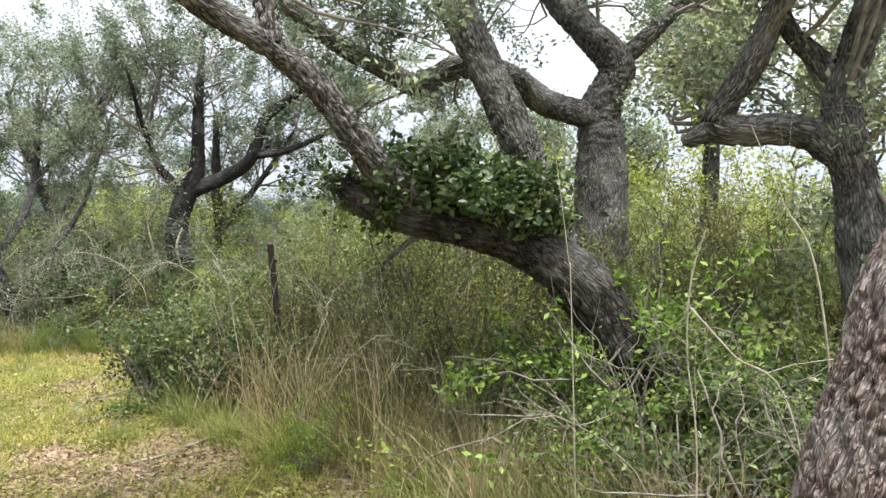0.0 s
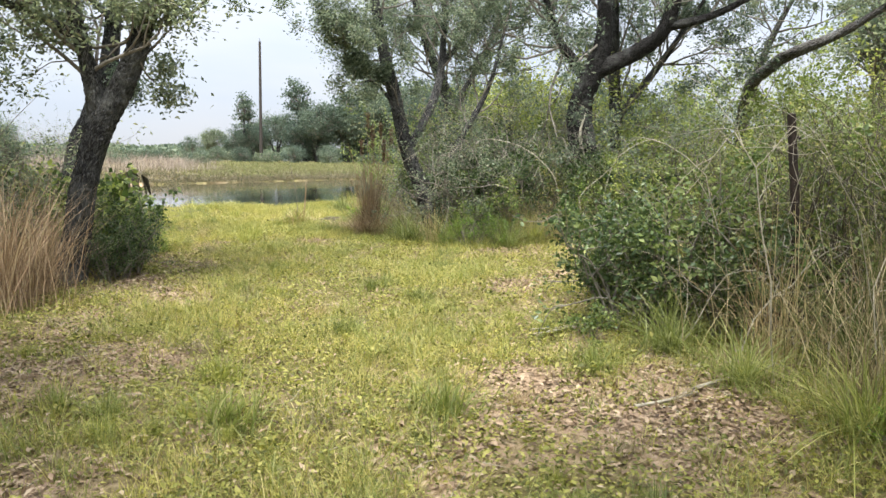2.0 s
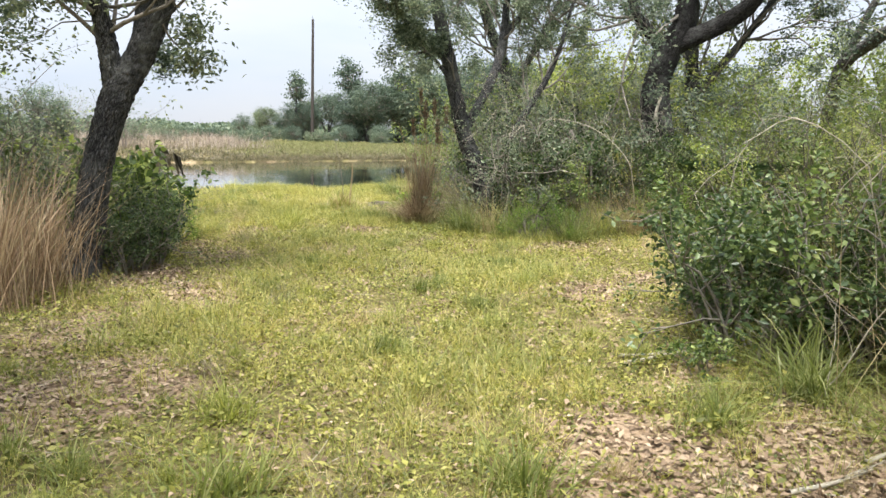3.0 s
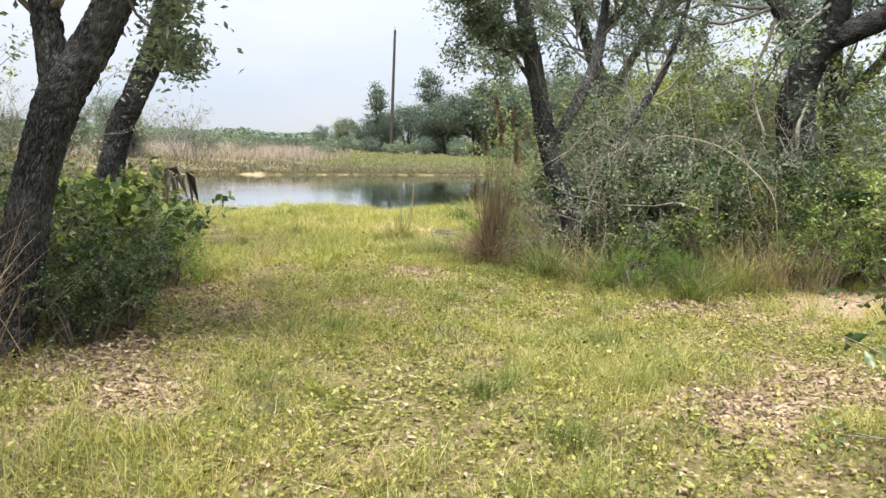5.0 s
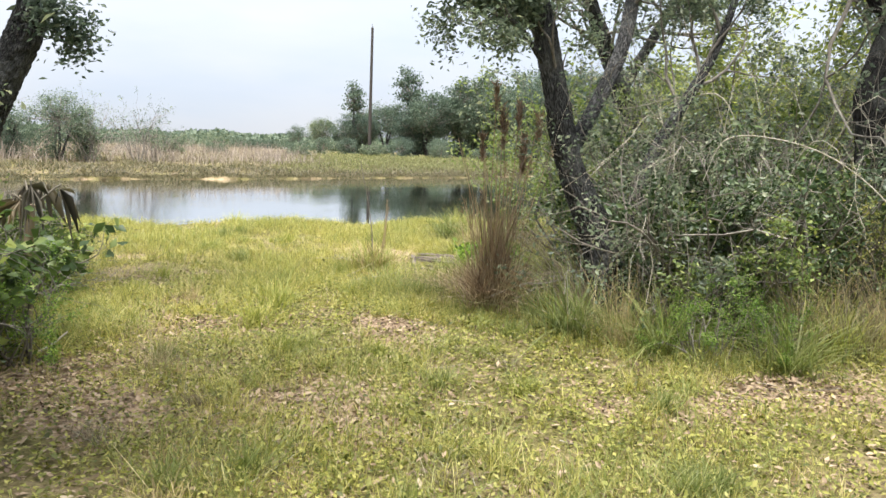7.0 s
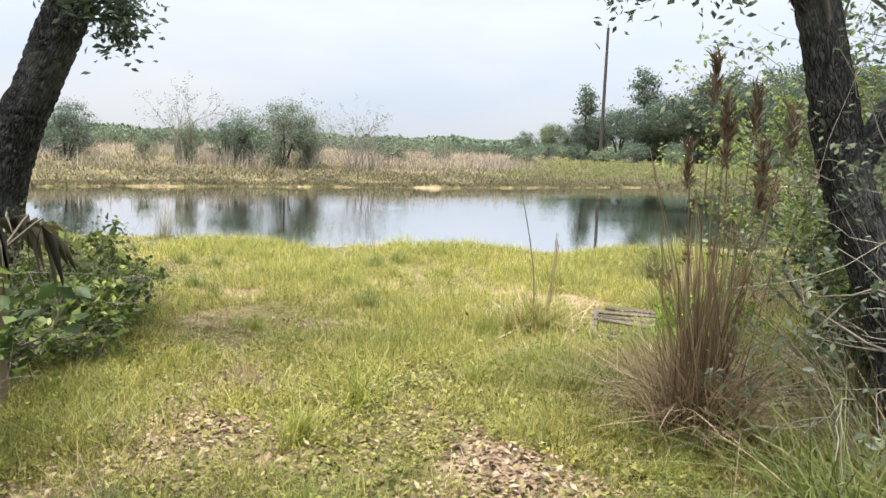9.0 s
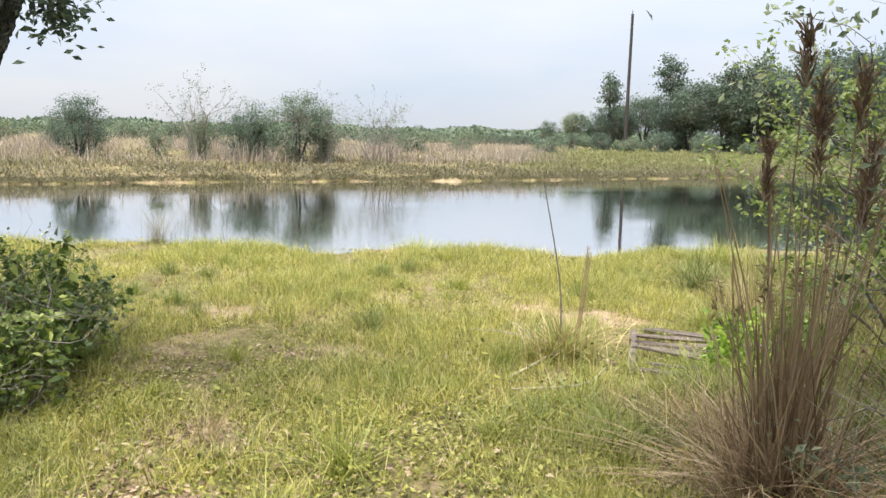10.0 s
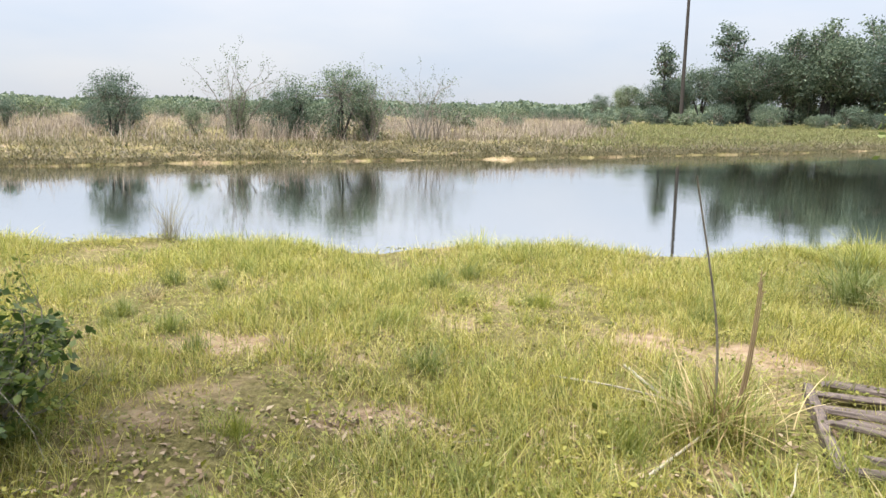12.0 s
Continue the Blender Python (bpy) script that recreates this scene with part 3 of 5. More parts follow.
def clump_tree(label, seed, tall, wide, leaf_m, clumps, per, size, bare=0.35, name="bank_tree", stems=3, puff=0.16, squat=False):
    """A tree seen from afar: forked stems, boughs, and a crown of many leaf clumps with gaps between."""
    rng = np.random.default_rng(seed)
    root = thing(name, label, "tree")
    centres = []
    while len(centres) < clumps:
        p = rng.uniform(-1, 1, 3)
        q = np.linalg.norm(p * [1, 1, 1.0])
        lop = 0.8 + 0.3 * math.sin(3 * math.atan2(p[1], p[0]) + seed) * (1 - abs(p[2]))
        if squat:          # bushy down to the ground, uneven on top
            q = math.hypot(p[0], p[1]) / (1.0 - 0.35 * max(p[2], 0) ** 2 - 0.25 * max(-p[2], 0)) + 0.25 * max(p[2] - 0.3 - 0.5 * math.sin(5 * p[0] + seed), 0)
            q = max(q, 0.36)
        if 0.35 < q < lop:
            centres.append(np.array([p[0] * wide, p[1] * wide, tall * (bare + (1 - bare) * (p[2] * 0.5 + 0.5))]))
    heads = [np.array([rng.normal(0, 0.25) * wide, rng.normal(0, 0.25) * wide, tall * rng.uniform(0.4, 0.6)]) for _ in range(stems)]
    for h in heads:
        g = Geo()
        tube(g, spline([(h[0] * 0.1, h[1] * 0.1, -0.1), h * [0.4, 0.7, 0.5], h], 10), [tall * 0.022, tall * 0.013], 7, 0.001, rng)
        part("trunk", g, M_BARK, root)
    g, gl = Geo(), Geo()
    for c in centres:
        h = min(heads, key=lambda q: np.linalg.norm(q - c))
        tube(g, spline([h, (h + c) / 2 + rng.normal(0, 0.05 * tall, 3), c], 6), [tall * 0.008, tall * 0.002], 4, cap=False)
        n = int(per * rng.uniform(0.5, 1.3))
        leaves(gl, c + rng.normal(0, 1, (n, 3)) * np.array([1, 1, 0.7]) * puff * tall * rng.uniform(0.35, 0.65), size, rng, 0.1, 0.6)
    tagged(part("branchwork", g, M_TWIG, root), kind="stuff")
    tagged(part("crown", gl, leaf_m, root), kind="stuff")
    return root


def stick(label, pts, r, mat=M_TWIG, name="dead_branch", side_twigs=0, seed=1):
    rng = np.random.default_rng(seed)
    o = np.array(pts[0])
    root = thing(name, label, "branch", pts[0])
    g = Geo()
    lp = spline(np.array(pts) - o, 6 * len(pts))
    tube(g, lp, r, 6, 0.06, rng)
    part("stem", g, mat, root)
    if side_twigs:
        for _ in range(side_twigs):
            g = Geo()
            i = rng.integers(2, len(lp) - 1)
            d = lp[i] - lp[i - 1]
            d = d / np.linalg.norm(d) + rng.normal(0, 0.6, 3)
            grow(g, [], lp[i], d / np.linalg.norm(d), rng.uniform(0.15, 0.4), r[-1] * 0.8, 1, rng, 0.5, 4, 0.0)
            part("twig", g, mat, root)
    return root


# ---- trees by the clearing ----
tree("live oak with a leaning grey trunk at the clearing's edge", [on(1.2, 8.8), (1.31, 8.8, 0.56), (1.41, 8.8, 1.14), (1.58, 8.8, 1.75), (1.79, 8.83, 2.15), (1.99, 8.86, 2.65), (2.2, 8.95, 3.4), (2.35, 9.1, 4.4)],
     [0.15, 0.125, 0.12, 0.12, 0.1, 0.09, 0.07, 0.04],
     [([(1.56, 8.8, 1.7), (1.53, 8.8, 2.1), (1.45, 8.82, 2.55), (1.3, 8.85, 3.3), (1.1, 8.95, 4.3)], [0.085, 0.075, 0.05, 0.03]),
      ([(1.75, 8.83, 2.2), (2.0, 8.75, 2.45), (2.15, 8.75, 2.6)], [0.03, 0.018, 0.008]),
      ([(1.4, 8.82, 2.6), (0.9, 8.7, 2.8), (0.3, 8.6, 2.9), (-0.4, 8.4, 3.0)], [0.05, 0.03, 0.012])],
     3, crown=((-1, 0.62, 9, 1.1), (0, 0.3, 12, 1.1), (1, 0.4, 3, 0.28), (2, 0.2, 12, 0.9)), per=8, sides=44)
tree("slender live oak leaning out towards the pond", [on(1.36, 12.95), (1.36, 12.95, 1.02), (1.49, 12.97, 1.66), (1.64, 12.99, 2), (1.84, 13.03, 2.52), (1.96, 13.03, 2.99), (2.08, 13.03, 4.1), (2.12, 12.87, 5.06)],
     [0.15, 0.135, 0.13, 0.125, 0.115, 0.1, 0.05],
     [([(1.84, 13.03, 2.46), (2.01, 12.87, 2.48), (2.12, 12.78, 2.43)], [0.016, 0.01, 0.005]),
      ([(2.12, 12.97, 3.33), (1.55, 12.78, 3.81), (0.88, 12.68, 4.1)], [0.06, 0.04, 0.015])],
     4, crown=((-1, 0.78, 8, 1.0), (0, 0.5, 2, 0.16), (1, 0.4, 8, 0.9)), per=8, sides=44)
tree("live oak leaning over the bluestem with a bushy grey-green crown", [on(6.6, 11.45), (6.3, 11.52, 1.05), (6.1, 11.6, 1.55), (5.93, 11.66, 2.3), (5.7, 11.74, 3.3), (5.5, 11.8, 4.6)],
     [0.14, 0.115, 0.11, 0.095, 0.08, 0.04],
     [([(6.1, 11.6, 1.6), (6.7, 11.9, 2.5), (7.0, 12.2, 3.4), (7.1, 12.4, 4.6)], [0.07, 0.06, 0.03]),
      ([(5.8, 11.7, 2.6), (5.2, 11.5, 3.0), (4.8, 11.3, 3.2)], [0.04, 0.02, 0.01]),
      ([(5.9, 11.68, 2.3), (5.5, 11.45, 2.6), (5.2, 11.3, 2.6)], [0.03, 0.018, 0.008]),
      ([(6.9, 12.1, 3.0), (7.7, 12.2, 3.9), (8.3, 12.4, 4.8)], [0.05, 0.03, 0.015]),
      ([(6.5, 11.5, 0.6), (6.9, 11.6, 1.6), (7.5, 11.6, 2.6), (7.9, 11.7, 3.7)], [0.06, 0.05, 0.02])],
     5, crown=((-1, 0.5, 9, 0.9), (0, 0.35, 8, 1.0), (1, 0.25, 8, 0.5), (2, 0.3, 7, 0.3), (3, 0.3, 8, 0.9), (4, 0.45, 8, 0.9)), per=9, size=0.05, spread=0.08)
tree("dark-trunked live oak forking into crooked limbs", [on(9.4, 11.4), (9.3, 11.4, 1.6), (9.25, 11.45, 2.3), (9.4, 11.33, 2.98), (9.53, 11.24, 3.4), (9.55, 11.24, 4.5), (9.6, 11.2, 5.8)],
     [0.24, 0.21, 0.2, 0.19, 0.13, 0.09, 0.04],
     [([(9.35, 11.38, 2.85), (9.1, 11.55, 3.25), (8.95, 11.65, 3.5), (8.7, 11.8, 4.3), (8.5, 12.0, 5.3)], [0.1, 0.08, 0.05, 0.02]),
      ([(9.4, 11.33, 2.95), (9.65, 11.1, 3.12), (9.96, 10.9, 3.3), (10.3, 10.62, 3.66), (10.5, 10.4, 4.45), (10.94, 9.95, 5.0), (11.4, 9.6, 5.8)], [0.15, 0.14, 0.12, 0.08, 0.03]),
      ([(10.3, 10.6, 3.7), (11.0, 10.2, 3.9), (11.8, 9.8, 4.4), (12.4, 9.4, 5.0)], [0.08, 0.05, 0.02])],
     6, crown=((-1, 0.6, 12, 1.3), (0, 0.35, 12, 1.3), (1, 0.55, 10, 1.2), (2, 0.3, 9, 1.1)), per=6, size=0.07, sides=32, mat=M_BARK_DARK)

# the sprawling old oak beside the path, its trunk lying over
tree("old live oak with a bowed trunk and shaggy ridged bark", [on(5.45, 0.1), (5.25, 0.42, 0.85), (5.0, 0.7, 1.42), (4.84, 1.0, 1.68), (4.64, 1.31, 1.8), (4.4, 1.6, 1.86), (4.22, 1.8, 1.98), (4.14, 1.89, 2.06)],
     [0.2, 0.165, 0.145, 0.13, 0.11, 0.1, 0.095, 0.06],
     [([(4.5, 1.5, 1.88), (4.2, 1.62, 2.12), (4.05, 1.7, 2.32), (3.89, 1.85, 2.6), (3.7, 2.01, 2.8), (3.36, 2.27, 3.05), (2.9, 2.5, 3.4)], [0.088, 0.085, 0.08, 0.075, 0.07, 0.05]),
      ([(5.1, 0.9, 1.5), (5.29, 1.22, 2.1), (5.19, 1.38, 2.56), (5.06, 1.57, 3.05), (4.97, 1.69, 3.4), (4.8, 1.9, 4.3)], [0.14, 0.14, 0.125, 0.12, 0.11, 0.06]),
      ([(3.7, 2.01, 2.8), (3.72, 2.1, 3.1), (3.8, 2.3, 3.6)], [0.07, 0.06, 0.04]),
      ([(4.5, 1.5, 1.8), (4.42, 1.62, 1.7), (4.33, 1.72, 1.58)], [0.03, 0.02, 0.01])],
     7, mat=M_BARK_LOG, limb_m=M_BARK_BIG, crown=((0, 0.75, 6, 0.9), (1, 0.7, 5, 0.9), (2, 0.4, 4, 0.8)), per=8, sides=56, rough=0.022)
tree("grey live oak with a thick crooked limb reaching sideways", [on(8.1, 2.1), (8.1, 2.12, 2.6), (8.09, 2.14, 3.16), (8.18, 1.98, 3.62), (8.03, 2.24, 4.0), (7.85, 2.6, 4.5), (7.6, 2.9, 5.4)],
     [0.26, 0.2, 0.19, 0.17, 0.16, 0.13, 0.08],
     [([(8.1, 2.14, 3.1), (7.5, 2.4, 3.18), (7.0, 2.55, 3.38), (6.55, 2.78, 3.42), (6.29, 3.08, 3.24), (6.09, 3.32, 3.38), (5.8, 3.62, 3.6), (5.3, 4.1, 4.1)], [0.14, 0.12, 0.1, 0.09, 0.07]),
      ([(8.18, 1.98, 3.65), (8.5, 1.5, 4.2), (8.9, 1.0, 5.0)], [0.1, 0.07, 0.04])],
     8, mat=M_BARK_BIG, crown=((-1, 0.6, 10, 1.2), (0, 0.35, 9, 0.9), (1, 0.4, 6, 1.2)), per=9, sides=40, rough=0.02)
tree("live oak with shaggy reddish-grey bark standing close to the path", [on(3.1, -0.94), (3.16, -0.98, 0.6), (3.19, -1.05, 1.05), (3.2, -1.11, 1.3), (3.22, -1.16, 1.5), (3.26, -1.32, 1.74), (3.37, -1.64, 2.05), (3.5, -2.0, 2.6), (3.6, -2.3, 3.4)],
     [0.2, 0.165, 0.145, 0.14, 0.135, 0.135, 0.12, 0.1, 0.06], [],
     9, mat=M_BARK_RED, crown=((-1, 0.85, 5, 1.0),), per=8, sides=100, rough=0.016)
tree("live oak with dark crooked limbs among the brush", [on(5.95, -0.85), (5.86, -0.64, 1.6), (5.84, -0.58, 2.07), (5.86, -0.52, 2.35), (5.98, -0.5, 2.65), (6.1, -0.7, 3.4), (6.2, -0.9, 4.5)],
     [0.16, 0.125, 0.12, 0.11, 0.1, 0.08, 0.05],
     [([(5.84, -0.55, 2.2), (5.79, -0.3, 2.38), (5.71, 0.0, 2.4), (5.66, 0.17, 2.46), (5.7, 0.03, 2.69), (5.73, -0.08, 2.9), (5.76, -0.18, 3.2), (5.8, -0.3, 4.0)], [0.1, 0.09, 0.085, 0.085, 0.08, 0.08, 0.07, 0.04]),
      ([(5.66, 0.17, 2.44), (5.6, 0.27, 2.37), (5.56, 0.33, 2.36)], [0.07, 0.05, 0.03]),
      ([(5.98, -0.5, 2.65), (5.98, -0.36, 2.84), (5.95, -0.2, 3.05), (5.9, 0.0, 3.6)], [0.07, 0.06, 0.05, 0.03])],
     10, mat=M_BARK_BIG, crown=((-1, 0.3, 16, 1.0), (0, 0.75, 6, 0.9), (2, 0.5, 7, 0.9)), per=9, sides=36, rough=0.018)
tree("leaning live oak half hidden behind the thicket", [on(9.7, 15.1), (9.2, 15.3, 1.6), (8.7, 15.5, 3.0), (8.3, 15.55, 3.9), (7.9, 15.6, 5.2)], [0.15, 0.13, 0.11, 0.09, 0.04],
     [([(8.9, 15.4, 2.6), (9.5, 15.2, 3.8), (9.9, 15.0, 5.0)], [0.08, 0.06, 0.03])], 11, crown=((-1, 0.5, 12, 1.3), (0, 0.3, 10, 1.3)), per=9, size=0.07)
tree("leafy live oak behind the reeds", [on(-1.5, 11.6), (-1.4, 11.6, 1.3), (-1.2, 11.6, 2.4), (-1.0, 11.6, 3.6)], [0.13, 0.11, 0.09, 0.05],
     [([(-1.3, 11.6, 1.8), (-0.7, 11.4, 2.6), (-0.2, 11.2, 3.3)], [0.06, 0.05, 0.02]), ([(-1.3, 11.6, 1.9), (-2.0, 11.6, 2.8), (-2.6, 11.5, 3.6)], [0.06, 0.05, 0.02])],
     12, crown=((-1, 0.4, 12, 1.2), (0, 0.2, 12, 1.0), (1, 0.3, 9, 1.0)), per=9, size=0.07)
tree("grey live oak among the brush beyond the dark oak", [on(11.8, 13.6), (11.7, 13.4, 1.8), (11.4, 13.2, 3.2), (11.2, 13.0, 5.0)], [0.16, 0.13, 0.1, 0.05],
     [([(11.6, 13.3, 2.4), (12.2, 12.6, 3.6), (12.7, 12.0, 4.8)], [0.09, 0.06, 0.03])], 13, crown=((-1, 0.4, 12, 1.4), (0, 0.3, 12, 1.3)), per=9, size=0.075)
tree("pale leaning oak with a long bent limb above the brush", [on(17.2, 15.2), (16.3, 14.3, 2.2), (15.3, 13.2, 3.2), (14.3, 11.8, 3.45), (13.75, 10.9, 3.55), (14.1, 10.0, 3.9), (14.6, 9.0, 4.6)], [0.17, 0.15, 0.13, 0.11, 0.1, 0.07, 0.03],
     [([(15.3, 13.2, 3.2), (15.4, 12.8, 4.2), (15.8, 12.4, 5.4)], [0.09, 0.07, 0.03])], 14, mat=M_BARK_BIG, crown=((-1, 0.85, 6, 1.1), (0, 0.4, 10, 1.3)), per=9, size=0.075)
# added oak, always out of view: its crown shades the litter on the left
tree("unseen spreading live oak added to shade the litter left of the path", [on(-1.6, 3.2), (-1.5, 3.3, 1.3), (-1.2, 3.5, 2.6), (-0.8, 3.8, 3.8), (-0.5, 4.1, 5.0)], [0.2, 0.17, 0.14, 0.1, 0.05],
     [([(-1.3, 3.45, 2.3), (-0.7, 2.8, 3.4), (-0.3, 2.3, 4.2)], [0.1, 0.07, 0.03]), ([(-1, 3.65, 3.2), (-0.4, 4.6, 3.9), (-0.2, 5.6, 4.4)], [0.09, 0.06, 0.03]),
      ([(-1.3, 3.4, 2.4), (-1.9, 4.6, 3.5), (-2.1, 5.8, 4.2)], [0.09, 0.06, 0.03])],
     15, crown=((-1, 0.6, 12, 1.2), (0, 0.4, 12, 1.1), (1, 0.4, 12, 1.1), (2, 0.4, 10, 1.1)), per=10, size=0.08)

b1 = clump_tree("bushy round-crowned oak beyond the brush", 42, 6.4, 1.3, M_OAKLEAF, 60, 110, 0.12, 0.5, "tree", 2, 0.09)
place(b1, [(14.3, 3.3, 0, 1.0), (17.5, 6.2, 80, 0.85), (16.0, 1.0, 200, 0.9), (20.0, 10.0, 300, 1.0), (19.5, 13.0, 140, 0.95)], "oaks beyond the brush")

# ---- shrubs and brush ----
# dark leafy sprays on the bowed trunk
rng = np.random.default_rng(40)
root = thing("leafy_sprouts", "dense dark green sprouts growing along the bowed oak trunk", "foliage", (4.6, 1.35, 1.8))
wood, ends = Geo(), []
for k in range(62):
    s = rng.uniform(-0.55, 0.6)
    p = np.array([0.55 * s * -1.0, s * 0.9, 0.0]) * 0.95 + rng.normal(0, 0.05, 3)
    p[2] = 0.07 + (0.0 if s > 0 else s * 0.3)
    d = rng.normal(0, 0.55, 3) * [1, 1, 0.5] + [-0.15, -0.1, 0.75]
    grow(wood, ends, p, d / np.linalg.norm(d), rng.uniform(0.2, 0.34), 0.008, 1, rng, 0.5, 4)
tagged(part("branchwork", wood, M_TWIG, root), kind="stuff")
g = Geo()
leaves(g, bunches(ends, 15, 0.055, rng), 0.055, rng, slim=0.6)
tagged(part("foliage", g, M_DARKLEAF, root), kind="stuff")

s1 = shrub("dark green holly-like shrub with small stiff leaves", 21, 1.1, 0.65, M_DARKLEAF, 20, 9, 0.05, 0.055, 2)
place(s1, [(5.05, 5.0, 0, 1.0), (5.45, 4.45, 80, 0.9), (0.6, 10.6, 40, 1.0), (7.6, 10.6, 200, 1.1), (8.4, 10.0, 120, 1.0), (0.2, 9.4, 10, 1.1), (10.2, 9.2, 60, 1.2), (1.0, 11.7, 250, 0.9),
           (5.1, 0.0, 140, 1.0), (4.75, -0.5, 190, 0.95), (5.5, 1.3, 20, 1.0), (1.55, 12.2, 30, 0.75), (6.9, 11.9, 10, 1.1), (5.4, 5.6, 310, 0.9), (5.0, 0.9, 70, 0.8), (6.95, 10.85, 35, 1.2), (7.45, 11.15, 95, 1.4), (7.95, 10.9, 155, 1.3), (8.6, 10.75, 215, 1.3), (7.45, 11.75, 275, 1.4), (7.9, 11.9, 335, 1.7), (9.1, 10.5, 25, 1.2),
           (1.62, 8.95, 85, 0.55), (1.8, 9.35, 145, 0.7), (8.2, 10.4, 300, 0.9)], "dark shrubs round the clearing")
s2 = shrub("loose green shrub with soft leaves", 22, 1.25, 0.8, M_SHRUB, 18, 8, 0.05, 0.07, 2)
place(s2, [(1.55, 10.0, 0, 0.75), (7.0, 10.4, 60, 0.85), (8.9, 9.4, 10, 1.0), (0.6, 11.9, 100, 1.0), (5.6, -0.9, 20, 0.9), (7.4, 3.2, 300, 1.3), (-0.6, 10.6, 210, 1.3), (1.65, 12.75, 33, 0.7), (7.4, 12.9, 90, 1.2), (9.4, 13.0, 150, 1.6),
           (5.9, 4.6, 115, 1.1), (7.3, 4.6, 215, 1.3), (7.4, 0.4, 10, 1.2), (1.7, 13.5, 60, 0.6),
           (6.1, 0.3, 160, 1.1), (10.4, 10.6, 99, 1.3), (8.1, 12.0, 190, 1.2), (5.5, -0.1, 60, 0.95)], "green shrubs in the brush")
s3 = shrub("young shrub with bright lime-green leaves", 23, 1.05, 0.6, M_LIME, 14, 15, 0.032, 0.045, 2)
place(s3, [(6.35, 9.95, 60, 0.5), (2.05, 10.9, 200, 0.6), (0.35, 6.1, 120, 0.45), (6.75, 9.9, 140, 0.5), (8.1, 9.6, 10, 0.7), (8.7, 9.1, 220, 0.6), (4.5, 2.5, 99, 0.45), (4.5, -0.75, 10, 0.6)], "lime-green young shrubs")
s10 = shrub("slender young shrub topped with bright lime-green leaves", 29, 1.25, 0.3, M_LIME, 9, 13, 0.042, 0.05, 2)
place(s10, [(4.98, 0.5, 0, 1.22), (5.15, 0.2, 130, 1.1)])
s6 = shrub("broad-leaved bright green shrub", 26, 0.95, 0.55, M_BROAD, 9, 4, 0.1, 0.06, 2, slim=0.6)
place(s6, [(1.75, 10.6, 0, 1.0), (1.95, 11.35, 70, 0.95), (1.5, 11.0, 150, 1.0), (1.35, 10.2, 210, 0.95), (1.15, 9.7, 300, 0.8), (1.1, 10.8, 30, 1.15), (1.95, 12.6, 200, 0.55), (1.75, 13.0, 250, 0.75), (5.15, 4.7, 20, 0.35), (4.55, 4.9, 60, 0.3), (1.95, 13.3, 99, 0.5), (1.75, 13.7, 10, 0.65)], "broad-leaved shrubs by the oaks")
s4 = shrub("tangle of bare grey twigs", 24, 1.9, 1.0, M_SHRUB, 16, 0, depth=3, wild=0.75)
place(s4, [(7.5, 10.9, 80, 1.0), (4.6, -0.6, 10, 0.65), (0.7, 9.6, 60, 0.7), (8.3, 11.2, 200, 1.1), (1.3, 9.5, 240, 0.45), (5.0, -1.0, 100, 0.7),
           (1.6, 12.5, 233, 0.5), (5.3, 0.5, 12, 0.7)], "bare twig tangles")
s7 = shrub("tall shrub with small grey-green oak leaves", 27, 2.1, 0.9, M_OAKLEAF, 12, 7, 0.05, 0.08, 3, wild=0.65)
place(s7, [(6.7, 10.9, 0, 0.85), (7.5, 11.4, 70, 0.8), (7.7, 12.6, 280, 1.1), (0.3, 10.8, 100, 1.0), (10.0, 10.2, 170, 1.1), (9.2, 12.4, 240, 1.2), (-0.4, 9.6, 310, 1.1)], "oak thicket shrubs")
s5 = shrub("tall leafy brush thicket", 25, 2.4, 1.5, M_BRUSH, 20, 8, 0.07, 0.1, 3)
place(s5, [(10.8, 7.0, 0, 0.6), (12.5, 9.5, 50, 0.75), (9.5, 4.6, 100, 0.55), (11.5, 3.5, 150, 0.7), (8.9, 0.0, 200, 0.6), (10.5, 0.5, 250, 0.7), (13.5, 6.0, 300, 0.85), (12.0, 12.5, 20, 0.85), (10.6, 14.2, 70, 1.2),
           (8.2, 14.6, 120, 0.9), (14.5, 10.5, 170, 1.0), (-1.2, 12.6, 220, 0.8), (-2.6, 10.2, 270, 1.1), (-2.2, 14.8, 320, 0.8), (7.9, -1.9, 15, 0.8), (14.0, 1.5, 65, 0.9), (12.6, -1.6, 115, 1.2), (-3.4, 7.2, 165, 1.1),
           (17.0, 4.5, 10, 1.5), (17.5, 9.0, 100, 1.6), (16.5, 14.0, 200, 1.5), (17, -1, 300, 1.5), (12.0, 17.0, 30, 1.3), (9.9, 2.4, 144, 0.55), (11.0, 9.0, 244, 0.55), (-4.2, 11.8, 20, 1.2)], "tall brush behind the clearing")

